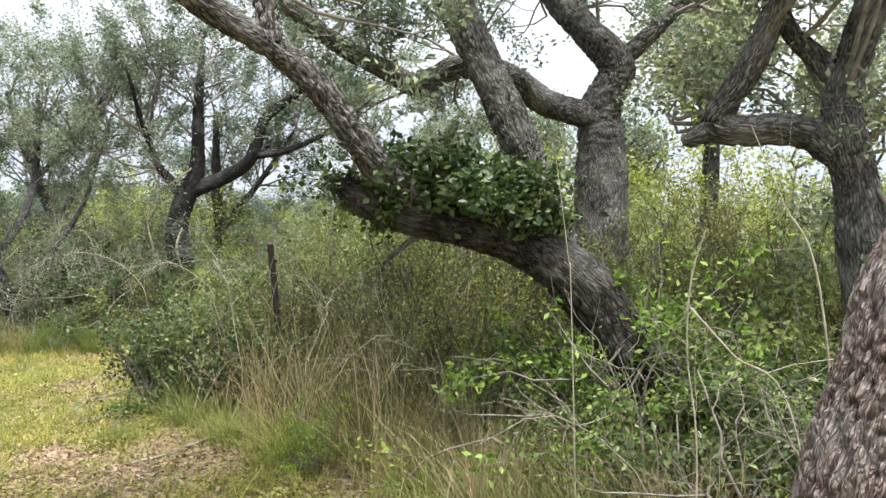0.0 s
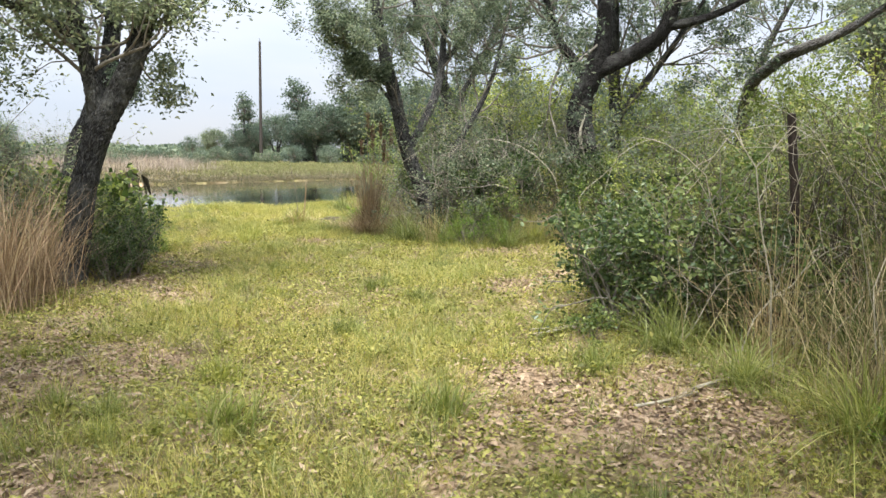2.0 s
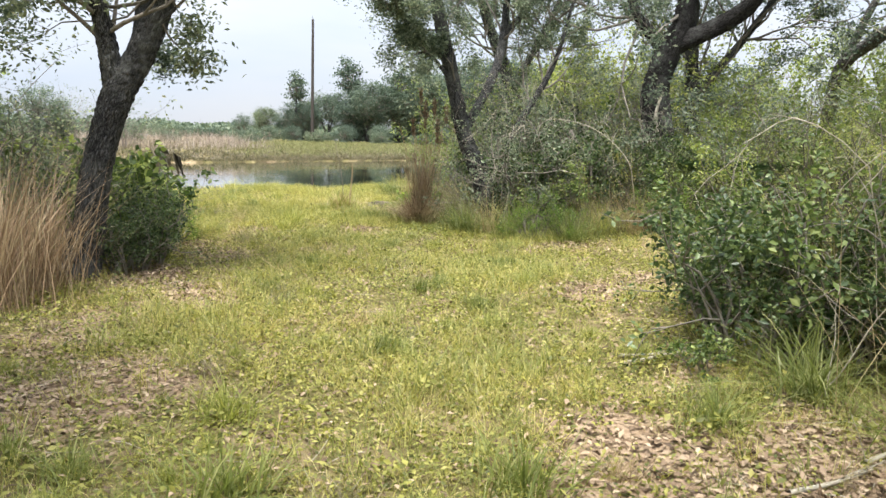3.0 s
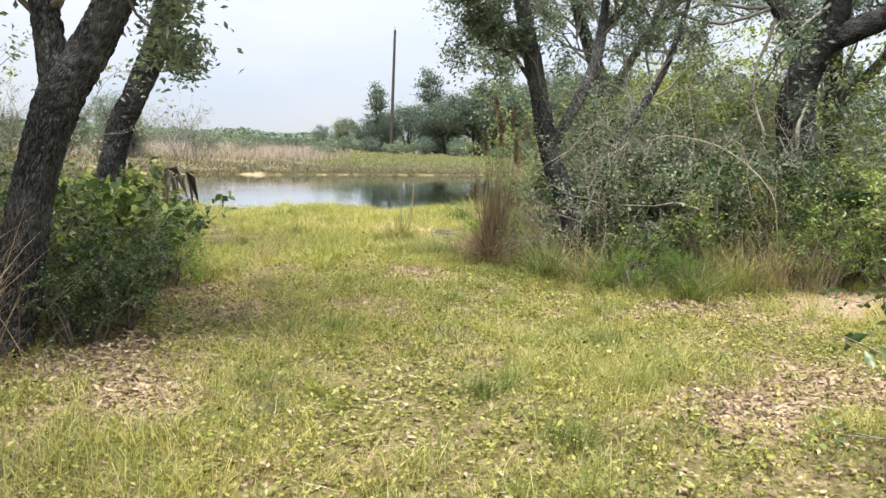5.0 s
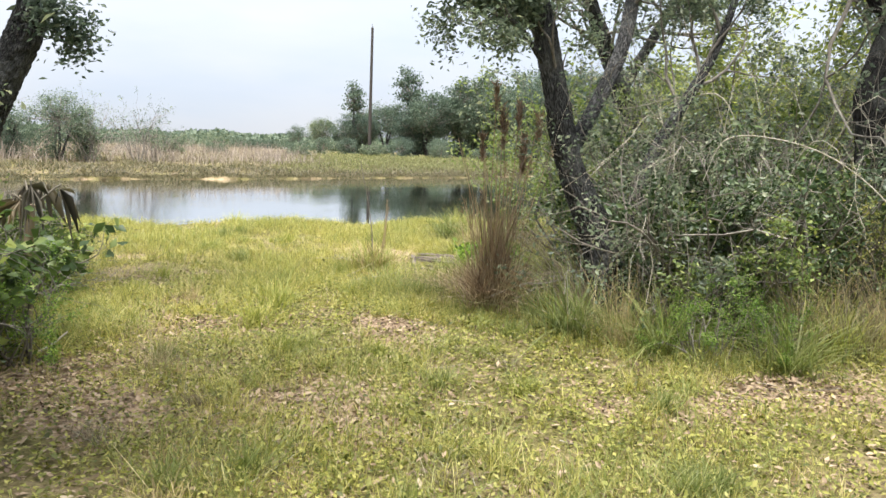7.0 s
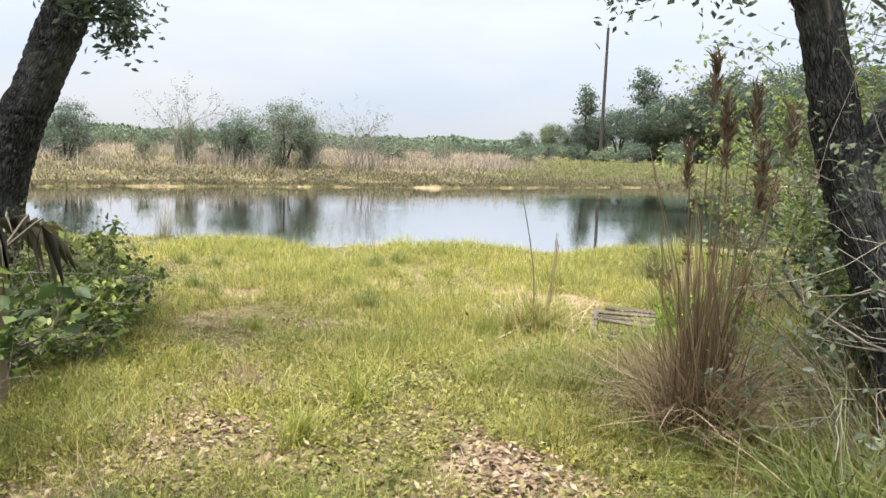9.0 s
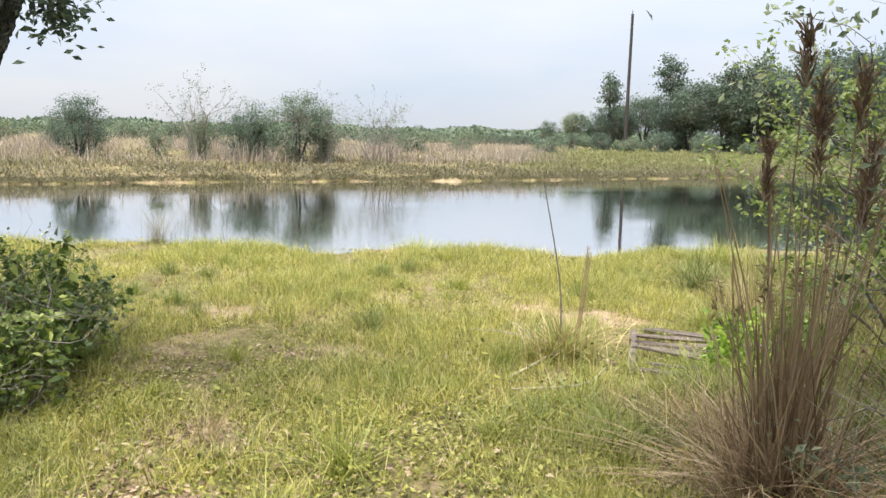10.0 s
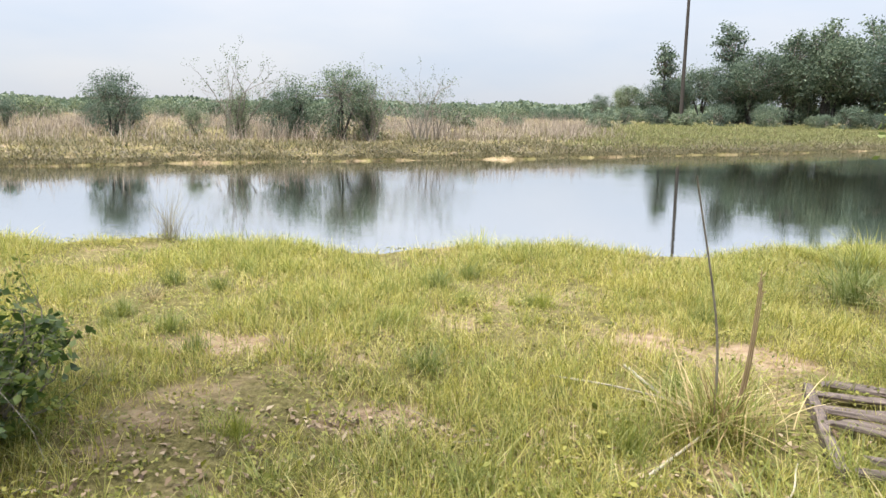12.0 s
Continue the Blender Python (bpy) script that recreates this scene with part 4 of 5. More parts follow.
s9 = shrub("wispy upright brush with small olive leaves", 30, 1.35, 0.5, M_OLIVE, 22, 4.5, 0.036, 0.07, 2, wild=0.34, wood_m=M_BRUSHWOOD)
place(s9, [(5.75, 4.4, 0, 0.9), (6.1, 3.7, 60, 0.95), (6.4, 4.8, 120, 1.0), (5.9, 3.0, 180, 0.9), (6.7, 3.0, 240, 1.1), (7.2, 4.0, 300, 1.15), (7.6, 4.9, 30, 1.2), (8.3, 4.2, 90, 1.2), (6.2, 2.1, 150, 1.0),
           (7.4, 2.2, 210, 1.2), (8.3, 3.0, 270, 1.3), (6.9, 1.2, 330, 1.1), (7.7, 0.9, 20, 1.2), (8.6, 1.4, 80, 1.3), (6.3, 1.0, 140, 1.0), (7.2, 0.0, 200, 1.1), (6.6, -0.6, 260, 1.0), (5.7, 2.3, 320, 0.8), (6.0, 5.4, 50, 0.9),
           (9.0, 3.6, 110, 1.3), (9.3, 5.4, 170, 1.2), (8.4, 5.8, 230, 1.0), (10.2, 6.2, 290, 1.3), (9.9, 9.2, 350, 1.0), (11.2, 8.0, 40, 1.2), (7.7, 10.2, 130, 0.8), (8.7, 9.9, 190, 0.8)], "wispy olive brush")


def brambles(label, seed, count, box, top, mat, group=""):
    """Long arching bare canes that cross one another."""
    rng = np.random.default_rng(seed)
    x0, x1, y0, y1 = box
    o = np.array(on((x0 + x1) / 2, (y0 + y1) / 2))
    root = thing("bramble_tangle", label, "bramble", tuple(o))
    sprigs = Geo()
    for k in range(count):
        f = np.array(on(rng.uniform(x0, x1), rng.uniform(y0, y1))) - o
        a, reach, rise = rng.uniform(0, 6.283), rng.uniform(0.5, 1.6), rng.uniform(0.35, 1.0) * top
        d = np.array([math.cos(a), math.sin(a) * 0.6, 0])
        g = Geo()
        line = spline([f, f + d * reach * 0.25 + [0, 0, rise * 0.7], f + d * reach * 0.6 + [0, 0, rise], f + d * reach + [0, 0, rise * rng.uniform(0.55, 0.95)]], 12)
        line[1:] += np.cumsum(rng.normal(0, 0.022, line[1:].shape), 0)
        r = rng.uniform(0.002, 0.0055)
        tube(g, line, [r, r * 0.4], 4)
        for _ in range(rng.integers(3, 7)):
            i = rng.integers(3, 11)
            e = line[i] - line[i - 1] + rng.normal(0, 0.08, 3)
            grow(sprigs, [], line[i], e / np.linalg.norm(e), rng.uniform(0.2, 0.5), r * 0.6, 1, rng, 0.5, 4, 0.0)
        part("cane", g, mat, root)
    tagged(part("twiggery", sprigs, mat, root), kind="stuff")
    return root


brambles("pale bare canes arching over the thicket", 61, 20, (6.1, 8.4, 10.0, 11.4), 2.2, M_PALE)
brambles("grey bare canes woven through the brush", 62, 26, (6.0, 9.0, 10.4, 12.2), 2.6, M_TWIG)
brambles("thin pale dead stems beside the path oak", 63, 16, (3.9, 4.9, -0.9, 0.0), 1.1, M_TWIG)
brambles("thin dead stems in the undergrowth", 64, 26, (0.6, 1.9, 9.2, 11.2), 0.9, M_TWIG)
brambles("dry stems standing in the tall grass", 65, 22, (4.7, 6.2, 2.2, 4.8), 1.5, M_PALE)
brambles("dead stems at the foot of the slender oak", 66, 9, (0.9, 1.4, 11.6, 13.0), 0.8, M_TWIG)
brambles("bare grey stems beside the bluestem", 67, 18, (6.0, 6.7, 11.0, 11.9), 1.3, M_TWIG)

# ---- grasses ----
t1 = tuft("coarse green grass tuft arching outwards", 51, 0.62, 0.34, 260, M_TUFT, 0.009, 0.4, 1.0, 5)
place(t1, [(5.75, 10.75, 0, 1.0), (4.75, 0.95, 70, 0.8), (4.2, 0.1, 20, 0.8), (4.95, 1.45, 160, 0.7), (6.15, 10.2, 90, 0.9), (4.75, 4.35, 40, 0.8), (5.0, 2.0, 100, 1.0), (4.3, 1.3, 10, 0.9), (4.5, 2.8, 60, 0.8), (4.0, -0.3, 80, 0.9), (6.7, 9.6, 130, 0.8), (7.3, 9.8, 20, 0.9), (3.9, 0.5, 222, 0.8), (0.35, 6.6, 12, 0.7), (7.0, 15.6, 10, 0.9), (6.7, 16.4, 70, 0.8), (7.6, 16.2, 130, 0.9), (6.3, 12.6, 40, 0.7), (6.9, 13.4, 200, 0.8), (6.2, 14.7, 222, 0.5), (5.65, 13.25, 20, 0.45), (5.95, 13.15, 80, 0.5), (6.4, 13.3, 140, 0.5), (5.7, 13.0, 20, 0.5), (4.15, -0.75, 150, 0.8), (4.8, 0.4, 20, 0.8), (3.83, 18.2, 0, 0.5), (4.2, 18.3, 50, 0.4), (7.3, 17.5, 20, 0.7), (4.6, 3.6, 12, 0.7)], "coarse green tufts")
t2 = tuft("clump of tall dry straw-coloured grass", 52, 1.0, 0.42, 170, M_DRY, 0.005, 0.3, 0.5, 4)
place(t2, [(4.6, 1.9, 0, 1.0), (4.85, 1.2, 33, 0.7), (4.5, 0.5, 99, 0.75), (4.3, -0.2, 150, 0.8), (5.0, 1.7, 200, 0.8), (4.9, 3.0, 70, 1.1), (5.2, 3.9, 140, 1.1), (4.5, 1.1, 210, 0.8), (5.6, 4.9, 280, 1.1), (7.2, 10.0, 30, 0.8), (7.7, 9.7, 100, 0.8), (3.85, -0.1, 40, 0.6), (6.2, 4.2, 10, 1.3), (5.9, 3.4, 45, 1.2), (2.0, 10.0, 20, 0.4), (2.9, 10.6, 60, 0.35), (3.1, 12.4, 60, 0.3), (6.6, 14.9, 20, 0.75), (7.1, 14.4, 80, 0.9), (7.5, 15.2, 140, 0.9), (6.5, 12.0, 250, 0.9), (4.4, 0.1, 120, 0.9), (4.2, 0.9, 180, 0.85), (7.5, 4.0, 5, 1.3), (6.7, 5.4, 65, 1.2), (0.65, 18.1, 0, 0.6), (4.9, 1.4, 25, 1.0), (7.8, 3.3, 195, 1.6), (7.6, 5.4, 150, 1.5), (7.4, 9.75, 15, 0.75), (8.0, 9.5, 85, 0.75), (6.0, 10.5, 155, 0.7), (6.9, 9.85, 235, 0.6)], "tall dry grass clumps")
t6 = tuft("tall green-brown grass growing through the brush", 56, 1.15, 0.5, 190, M_OLIVE, 0.008, 0.3, 0.6, 4)
place(t6, [(5.6, 2.5, 0, 1.1), (6.3, 2.5, 50, 1.1), (6.3, 1.6, 100, 1.2), (7.0, 2.5, 150, 1.3), (7.5, 1.0, 200, 1.3), (6.9, 0.2, 250, 1.2), (6.4, 4.1, 300, 1.2), (6.9, 4.8, 350, 1.2), (5.3, 3.4, 40, 0.9), (5.0, 2.6, 90, 0.8),
           (5.3, 1.2, 140, 0.8), (4.7, 1.6, 190, 0.7), (4.4, 0.5, 240, 0.7), (4.9, 0.1, 290, 0.7), (5.7, 5.0, 340, 1.0), (7.7, 3.4, 30, 1.3), (8.6, 2.4, 80, 1.3), (4.5, 1.0, 130, 0.6), (4.15, 0.2, 180, 0.6), (7.2, 10.1, 20, 0.6), (8.3, 9.8, 70, 0.6)], "green-brown grass in the brush")
t3 = tuft("stand of tall dry reed-like grass", 53, 1.25, 0.5, 420, M_RUST, 0.007, 0.24, 0.3, 4, "reed_clump", "reeds")
place(t3, [(0.75, 7.9, 0, 1.0), (0.2, 8.1, 90, 1.05), (-0.5, 8.3, 180, 1.05), (-1.2, 8.4, 20, 1.1), (1.02, 8.3, 60, 0.75)], "tall dry reeds beside the oak")
t4 = tuft("short bright green grass tuft", 54, 0.2, 0.16, 170, M_TUFT, 0.006, 0.4, 0.6, 3)
rng = np.random.default_rng(60)
spots = [(4.05, 4.25, 0, 1.2), (2.95, 4.05, 50, 1.4), (1.9, 4.4, 100, 1.5), (3.75, 12.1, 10, 1.5), (5.0, 12.3, 80, 1.4), (3.55, 11.6, 140, 1.3), (2.0, 5.2, 33, 1.2), (3.3, 9.0, 66, 1.0)]
while len(spots) < 190:
    x, y = rng.uniform(-1.5, 8), rng.uniform(0.5, 17)
    if bareness(np.array(x), np.array(y)) < 0.4 and not (x > 4.6 + 0.1 * y and y < 12) and x > -1 + 0.15 * y:
        spots.append((x, y, rng.uniform(0, 360), rng.uniform(0.35, 1.0)))
place(t4, spots, "small grass tufts on the lawn")
t5 = tuft("small withered straw-coloured grass tuft", 55, 0.16, 0.15, 110, M_DRY, 0.004, 0.5, 0.6, 3)
dry_spots = []
while len(dry_spots) < 70:
    x, y = rng.uniform(-0.5, 7.5), rng.uniform(1.5, 16)
    if not (x > 4.6 + 0.1 * y and y < 12) and x > -1 + 0.15 * y:
        dry_spots.append((x, y, rng.uniform(0, 360), rng.uniform(0.5, 1.2)))
place(t5, dry_spots, "small withered tufts on the lawn")

# the bluestem clump: a skirt of drooping dry blades, upright rusty stalks and feathery heads
rng = np.random.default_rng(70)
root = thing("bluestem_clump", "big rust-brown bluestem clump with dark feathery seed heads", "grass", on(5.52, 11.74))
g = Geo()
a, q = rng.uniform(0, 6.283, 1000), np.abs(rng.normal(0, 0.13, 1000))
blades(g, np.stack([np.cos(a) * q, np.sin(a) * q, 0 * a], 1), 0.52, 0.009, rng, 0.3, 0.75, 6)
part("skirt", g, M_RUST, root, "drooping dry rust-brown blades")
g = Geo()
a, q = rng.uniform(0, 6.283, 300), np.abs(rng.normal(0, 0.085, 300))
blades(g, np.stack([np.cos(a) * q, np.sin(a) * q, 0 * a], 1), 0.98, 0.008, rng, 0.1, 0.14, 5)
tagged(part("upright_sheaf", g, M_RUST, root), kind="stuff")
for k in range(40):
    a, q = rng.uniform(0, 6.283), abs(rng.normal(0, 0.08))
    foot = np.array([math.cos(a) * q, math.sin(a) * q, 0])
    top = foot + [rng.normal(0.02, 0.16), rng.normal(0, 0.16), rng.uniform(0.7, 1.45)]
    g = Geo()
    tube(g, spline([foot, (foot + top) / 2 + rng.normal(0, 0.025, 3), top], 7), [0.005, 0.0025], 4)
    if k % 3 == 0:          # small spent heads
        n = 26
        leaves(g, top - np.array([[0, 0, 0.14]]) * rng.uniform(0, 1, (n, 1)) + rng.normal(0, 0.008, (n, 3)), 0.04, rng, -0.7, 0.22)
    part("stalk", g, M_RUST, root)
for x, y, z in ((-0.03, 0.01, 1.88), (0.15, -0.05, 1.73), (0.31, -0.1, 1.64), (0.03, 0.0, 1.7), (-0.13, 0.03, 1.46), (0.19, -0.08, 1.47), (0.05, 0.02, 1.56), (0.24, 0.04, 1.36)):
    top = np.array([x, y, z])
    g = Geo()
    foot = np.array([x * 0.3, y * 0.3, 0.1])
    tube(g, spline([foot, (foot + top) / 2 + rng.normal(0, 0.02, 3), top], 8), [0.005, 0.003], 4)
    n = 110
    t = rng.uniform(0, 1, (n, 1))
    ring = rng.uniform(0, 6.283, (n, 1))
    out = np.hstack([np.cos(ring), np.sin(ring), 0 * ring]) * (0.026 - 0.016 * t) * rng.uniform(0.2, 1, (n, 1))
    leaves(g, top - np.array([[0, 0, 0.22]]) * t + out, 0.07, rng, -2.4, 0.11)
    part("seed_head", g, M_PLUME, root, "dark feathery seed head")
root = thing("straw_bundle", "leaning bundle of pale bent dry straws", "grass", on(6.1, 11.0))
g = Geo()
for k in range(44):
    foot = np.array([rng.normal(0, 0.1), rng.normal(0, 0.13), 0.0])
    top = foot * 0.6 + [-0.52 + rng.normal(0, 0.12), 0.42 + rng.normal(0, 0.12), rng.uniform(0.35, 0.85)]
    tube(g, spline([foot, (foot + top) / 2 + [0, 0, rng.uniform(0.02, 0.14)], top], 7), [0.0032, 0.0015], 3)
tagged(part("straw_sheaf", g, M_DRY, root), kind="stuff")

# thin stalks by the pond
rng = np.random.default_rng(80)
stalk_clump = thing("stalk_clump", "clump of thin dry stalks rising from a grass tuft", "grass", on(4.98, 13.85))
g = Geo()
tube(g, spline([(-0.01, 0, 0), (-0.03, 0.0, 0.5), (-0.16, 0.0, 1.16)], 10), [0.007, 0.004], 5)
part("stalk", g, M_TWIG, stalk_clump)
for k in range(3):
    g = Geo()
    top = np.array([0.14 + 0.012 * k, 0.02 * k, 0.76 - 0.05 * k])
    tube(g, spline([(0.06 + 0.01 * k, 0, 0), top * [0.8, 0.5, 0.5], top], 8), [0.0045, 0.003], 5)
    leaves(g, top - np.array([[0, 0, 0.1]]) * rng.uniform(0, 1, (14, 1)) + rng.normal(0, 0.004, (14, 3)), 0.024, rng, -0.8, 0.2)
    part("stalk", g, M_RUST, stalk_clump)
g = Geo()
a, q = rng.uniform(0, 6.283, 240), np.abs(rng.normal(0, 0.12, 240))
blades(g, np.stack([np.cos(a) * q, np.sin(a) * q, 0 * a], 1), 0.34, 0.007, rng, 0.4, 0.8, 4)
tagged(part("tuft", g, M_DRY, stalk_clump), kind="stuff")
g = Geo()
a, q = rng.uniform(0, 6.283, 420), np.abs(rng.normal(0, 0.15, 420))
blades(g, np.stack([np.cos(a) * q, np.sin(a) * q, 0 * a], 1), 0.3, 0.007, rng, 0.4, 0.7, 4)
tagged(part("green_tuft", g, M_TUFT, stalk_clump, "green blades"), kind="stuff")

# ---- fence post, pole, pallet ----
post = thing("fence_post", "rusty dark steel fence post leaning in the brush", "post", on(5.45, 4.0))
g = Geo()
tube(g, spline([(0.06, 0.05, -0.1), (0, 0, 0.7), (-0.09, 0.02, 1.55)], 10), [0.034, 0.03], 6)
part("shaft", g, M_POST, post)
g = Geo()
for z in (0.5, 0.8, 1.1, 1.4):
    tube(g, [(-0.03 + 0.05 - z * 0.06, -0.03, z), (0.04 - z * 0.06, 0.02, z + 0.01)], [0.012, 0.01], 5)
part("studs", g, M_POST, post)

pole = thing("utility_pole", "tall bare dark wooden utility pole", "pole", on(20.5, 81.6))
g = Geo()
tube(g, [(0, 0, -0.5), (0.02, 0, 6), (0.05, 0, 13.0 - gz(20.5, 81.6) + 0.7)], [0.19, 0.15, 0.12], 12)
part("shaft", g, M_POLE, pole)
g = Geo()
tube(g, [(0.05, 0, 13.0 - gz(20.5, 81.6) + 0.6), (0.02, 0, 13.0 - gz(20.5, 81.6) + 1.05)], [0.03, 0.02], 6)
part("cap", g, M_POLE, pole)


def board(size, seed):
    """A worn plank with uneven, chamfered ends, its length along x."""
    rng = np.random.default_rng(seed)
    bm = bmesh.new()
    bmesh.ops.create_cube(bm, size=1.0)
    bmesh.ops.scale(bm, vec=size, verts=bm.verts)
    bmesh.ops.subdivide_edges(bm, edges=[e for e in bm.edges if abs(e.verts[0].co.x - e.verts[1].co.x) > 0.01], cuts=4)
    for v in bm.verts:
        v.co += Vector(rng.normal(0, 0.003, 3))
        if abs(v.co.x) > size[0] * 0.49:
            v.co.x += rng.normal(0, 0.012)
    bmesh.ops.bevel(bm, geom=list(bm.edges), offset=0.003, segments=1, affect="EDGES")
    me = bpy.data.meshes.new("slat")
    bm.to_mesh(me)
    bm.free()
    me.materials.append(M_PALLET)
    return me


t8 = tuft("lush green arching grass beside the pallet", 58, 0.3, 0.3, 150, M_TUFT, 0.007, 0.5, 0.9)
place(t8, [(5.39, 13.49, 0, 0.75), (4.96, 12.99, 97, 1.00), (5.44, 13.13, 194, 0.90), (5.74, 13.61, 291, 0.80), (5.66, 13.04, 28, 1.00), (5.09, 12.46, 125, 0.90), (5.03, 12.73, 222, 0.80), (5.89, 13.37, 319, 0.90), (5.24, 14.46, 56, 0.70), (5.26, 12.47, 153, 0.80), (4.73, 12.77, 250, 0.70), (4.45, 12.51, 347, 0.70)], "green tufts round the pallet")
t9 = tuft("withered straw-coloured grass tuft beside the pallet", 59, 0.3, 0.32, 130, M_DRY, 0.006, 0.7, 0.9)
place(t9, [(5.11, 12.93, 0, 0.80), (5.62, 12.55, 97, 1.10), (5.71, 12.46, 194, 1.20), (5.22, 12.75, 291, 0.80), (5.45, 12.77, 28, 0.90), (5.45, 12.44, 125, 1.00), (6.32, 14.84, 222, 0.90), (6.68, 15.03, 319, 1.00)], "straw tufts round the pallet")
s8 = shrub("low leafy green weed beside the pallet", 28, 0.4, 0.35, M_LIME, 9, 6, 0.06, 0.05, 1, slim=0.6, name="leafy_weed")
place(s8, [(6.07, 13.64, 0, 1.00), (6.40, 13.97, 97, 1.10), (6.20, 13.39, 194, 1.00), (6.49, 14.32, 291, 0.80)], "leafy weeds by the pallet")

rng = np.random.default_rng(90)
pallet = thing("wooden_pallet", "broken weathered grey wooden pallet lying in the grass", "pallet")
pallet.matrix_basis = pose(6.0, 13.8, gz(6.0, 13.8) - 0.045, 1, 2, -14)
meshes = [board((1.12 - 0.12 * (k % 2), 0.052, 0.02), 100 + k) for k in range(4)]
for k in range(8):
    ob = new("slat", meshes[k % 4])
    ob.parent = pallet
    ob.matrix_basis = pose(rng.normal(0, 0.03), -0.5 + k * 0.143 + rng.normal(0, 0.02), 0.11 + rng.normal(0, 0.008), rng.normal(0, 9), rng.normal(0, 2.5), rng.normal(0, 6))
runner = board((1.0, 0.045, 0.09), 120)
for x in (-0.55, 0.0, 0.55):
    ob = new("runner", runner)
    ob.parent = pallet
    ob.matrix_basis = pose(x, 0.0, 0.05, 0, 0, 90)

# ---- dead wood ----
stick("thin pale fallen branch at the foot of the shrubs", [on(4.28, 3.67, 0.030), on(4.66, 3.72, 0.030), on(5.00, 3.77, 0.030), on(5.39, 3.88, 0.030)], [0.012, 0.009, 0.005], M_PALE, side_twigs=1)
stick("short bleached stick on the leaf litter", [on(5.12, 4.15, 0.030), on(5.24, 4.04, 0.030), on(5.32, 3.92, 0.030)], [0.012, 0.009, 0.005], M_PALE, side_twigs=1)
stick("straight dry stick on the lawn", [on(4.27, 5.30, 0.030), on(4.45, 5.24, 0.030), on(4.63, 5.22, 0.030)], [0.012, 0.009, 0.005], M_PALE, side_twigs=1)
stick("dry twig in the leaf litter", [on(3.81, 3.61, 0.030), on(4.02, 3.60, 0.030), on(4.26, 3.62, 0.030)], [0.012, 0.009, 0.005], M_PALE, side_twigs=1)
stick("pale fallen branch lying in the leaf litter", [on(1.66, 10.3, 0.03), on(1.85, 10.6, 0.05), on(1.98, 10.83, 0.04), on(2.2, 11.0, 0.05), on(2.33, 11.15, 0.12)], [0.016, 0.012, 0.006], M_PALE, side_twigs=3)
stick("short fallen stick on the grass", [on(4.25, 5.2, 0.02), on(4.5, 5.2, 0.03), on(4.75, 5.25, 0.02)], [0.012, 0.008], M_PALE)
stick("pale dead stem rising beside the path oak", [on(3.62, -0.4), (3.64, -0.42, 0.88), (3.63, -0.39, 1.26), (3.63, -0.41, 1.53), (3.66, -0.45, 1.7)], [0.0035, 0.003, 0.0015], M_PALE, side_twigs=4)
stick("forked pale dead stem beside the path oak", [(3.63, -0.4, 1.42), (3.68, -0.54, 1.25), (3.73, -0.72, 1.05), on(3.78, -0.85)], [0.004, 0.003, 0.003], M_PALE, side_twigs=5, seed=2)
stick("slanting greenish dead stem by the path oak", [on(4.08, -0.85), (4.05, -0.75, 1.45), (4.01, -0.63, 1.81), (3.98, -0.52, 2.12)], [0.005, 0.004, 0.0015], M_PALE, side_twigs=5, seed=3)
stick("thin upright straw before the bowed oak", [on(4.1, 0.3), (4.08, 0.32, 1.44), (4.07, 0.33, 1.62), (4.04, 0.38, 2.1)], [0.003, 0.0015], M_PALE, seed=4)
stick("dead bleached scar of bark on the dark oak", [(9.17, 11.16, 2.28), (9.08, 11.18, 2.0), (9.09, 11.17, 1.75), (9.17, 11.12, 1.5)], [0.012, 0.03, 0.012], M_PALE, name="bark_scar")
stick("long pale fallen straw on the grass", [on(4.3, 14.5, 0.03), on(4.6, 14.3, 0.05), on(4.98, 14.05, 0.06)], [0.005, 0.004], M_PALE, seed=6)
stick("flattened pale straw beside the stalks", [on(4.72, 14.7, 0.02), on(4.82, 14.3, 0.03), on(4.98, 13.95, 0.05)], [0.011, 0.007], M_PALE, seed=7)
stick("bent pale straw beside the stalks", [on(4.6, 13.45, 0.02), on(4.75, 13.6, 0.04), on(4.98, 13.82, 0.08)], [0.009, 0.007], M_PALE, seed=8)
stick("thin fallen straw across the grass", [on(4.6, 13.2, 0.03), on(5.0, 13.15, 0.08), on(5.2, 13.5, 0.05)], [0.006, 0.004], M_PALE)
stick("arching bare pale twig above the brush", [on(7.75, 9.75), (7.55, 9.6, 0.9), (7.42, 9.58, 1.28), (7.17, 9.83, 1.61), (6.89, 10.09, 1.75), (6.62, 10.29, 1.74), (6.5, 10.35, 1.45)], [0.006, 0.003], M_PALE, side_twigs=5)
stick("arching bare grey twig over the thicket", [on(7.9, 11.2), (7.56, 11.4, 1.99), (7.23, 11.67, 2.14), (6.77, 11.96, 2.04), (6.28, 12.19, 2.22)], [0.007, 0.003], M_PALE, side_twigs=6, seed=5)


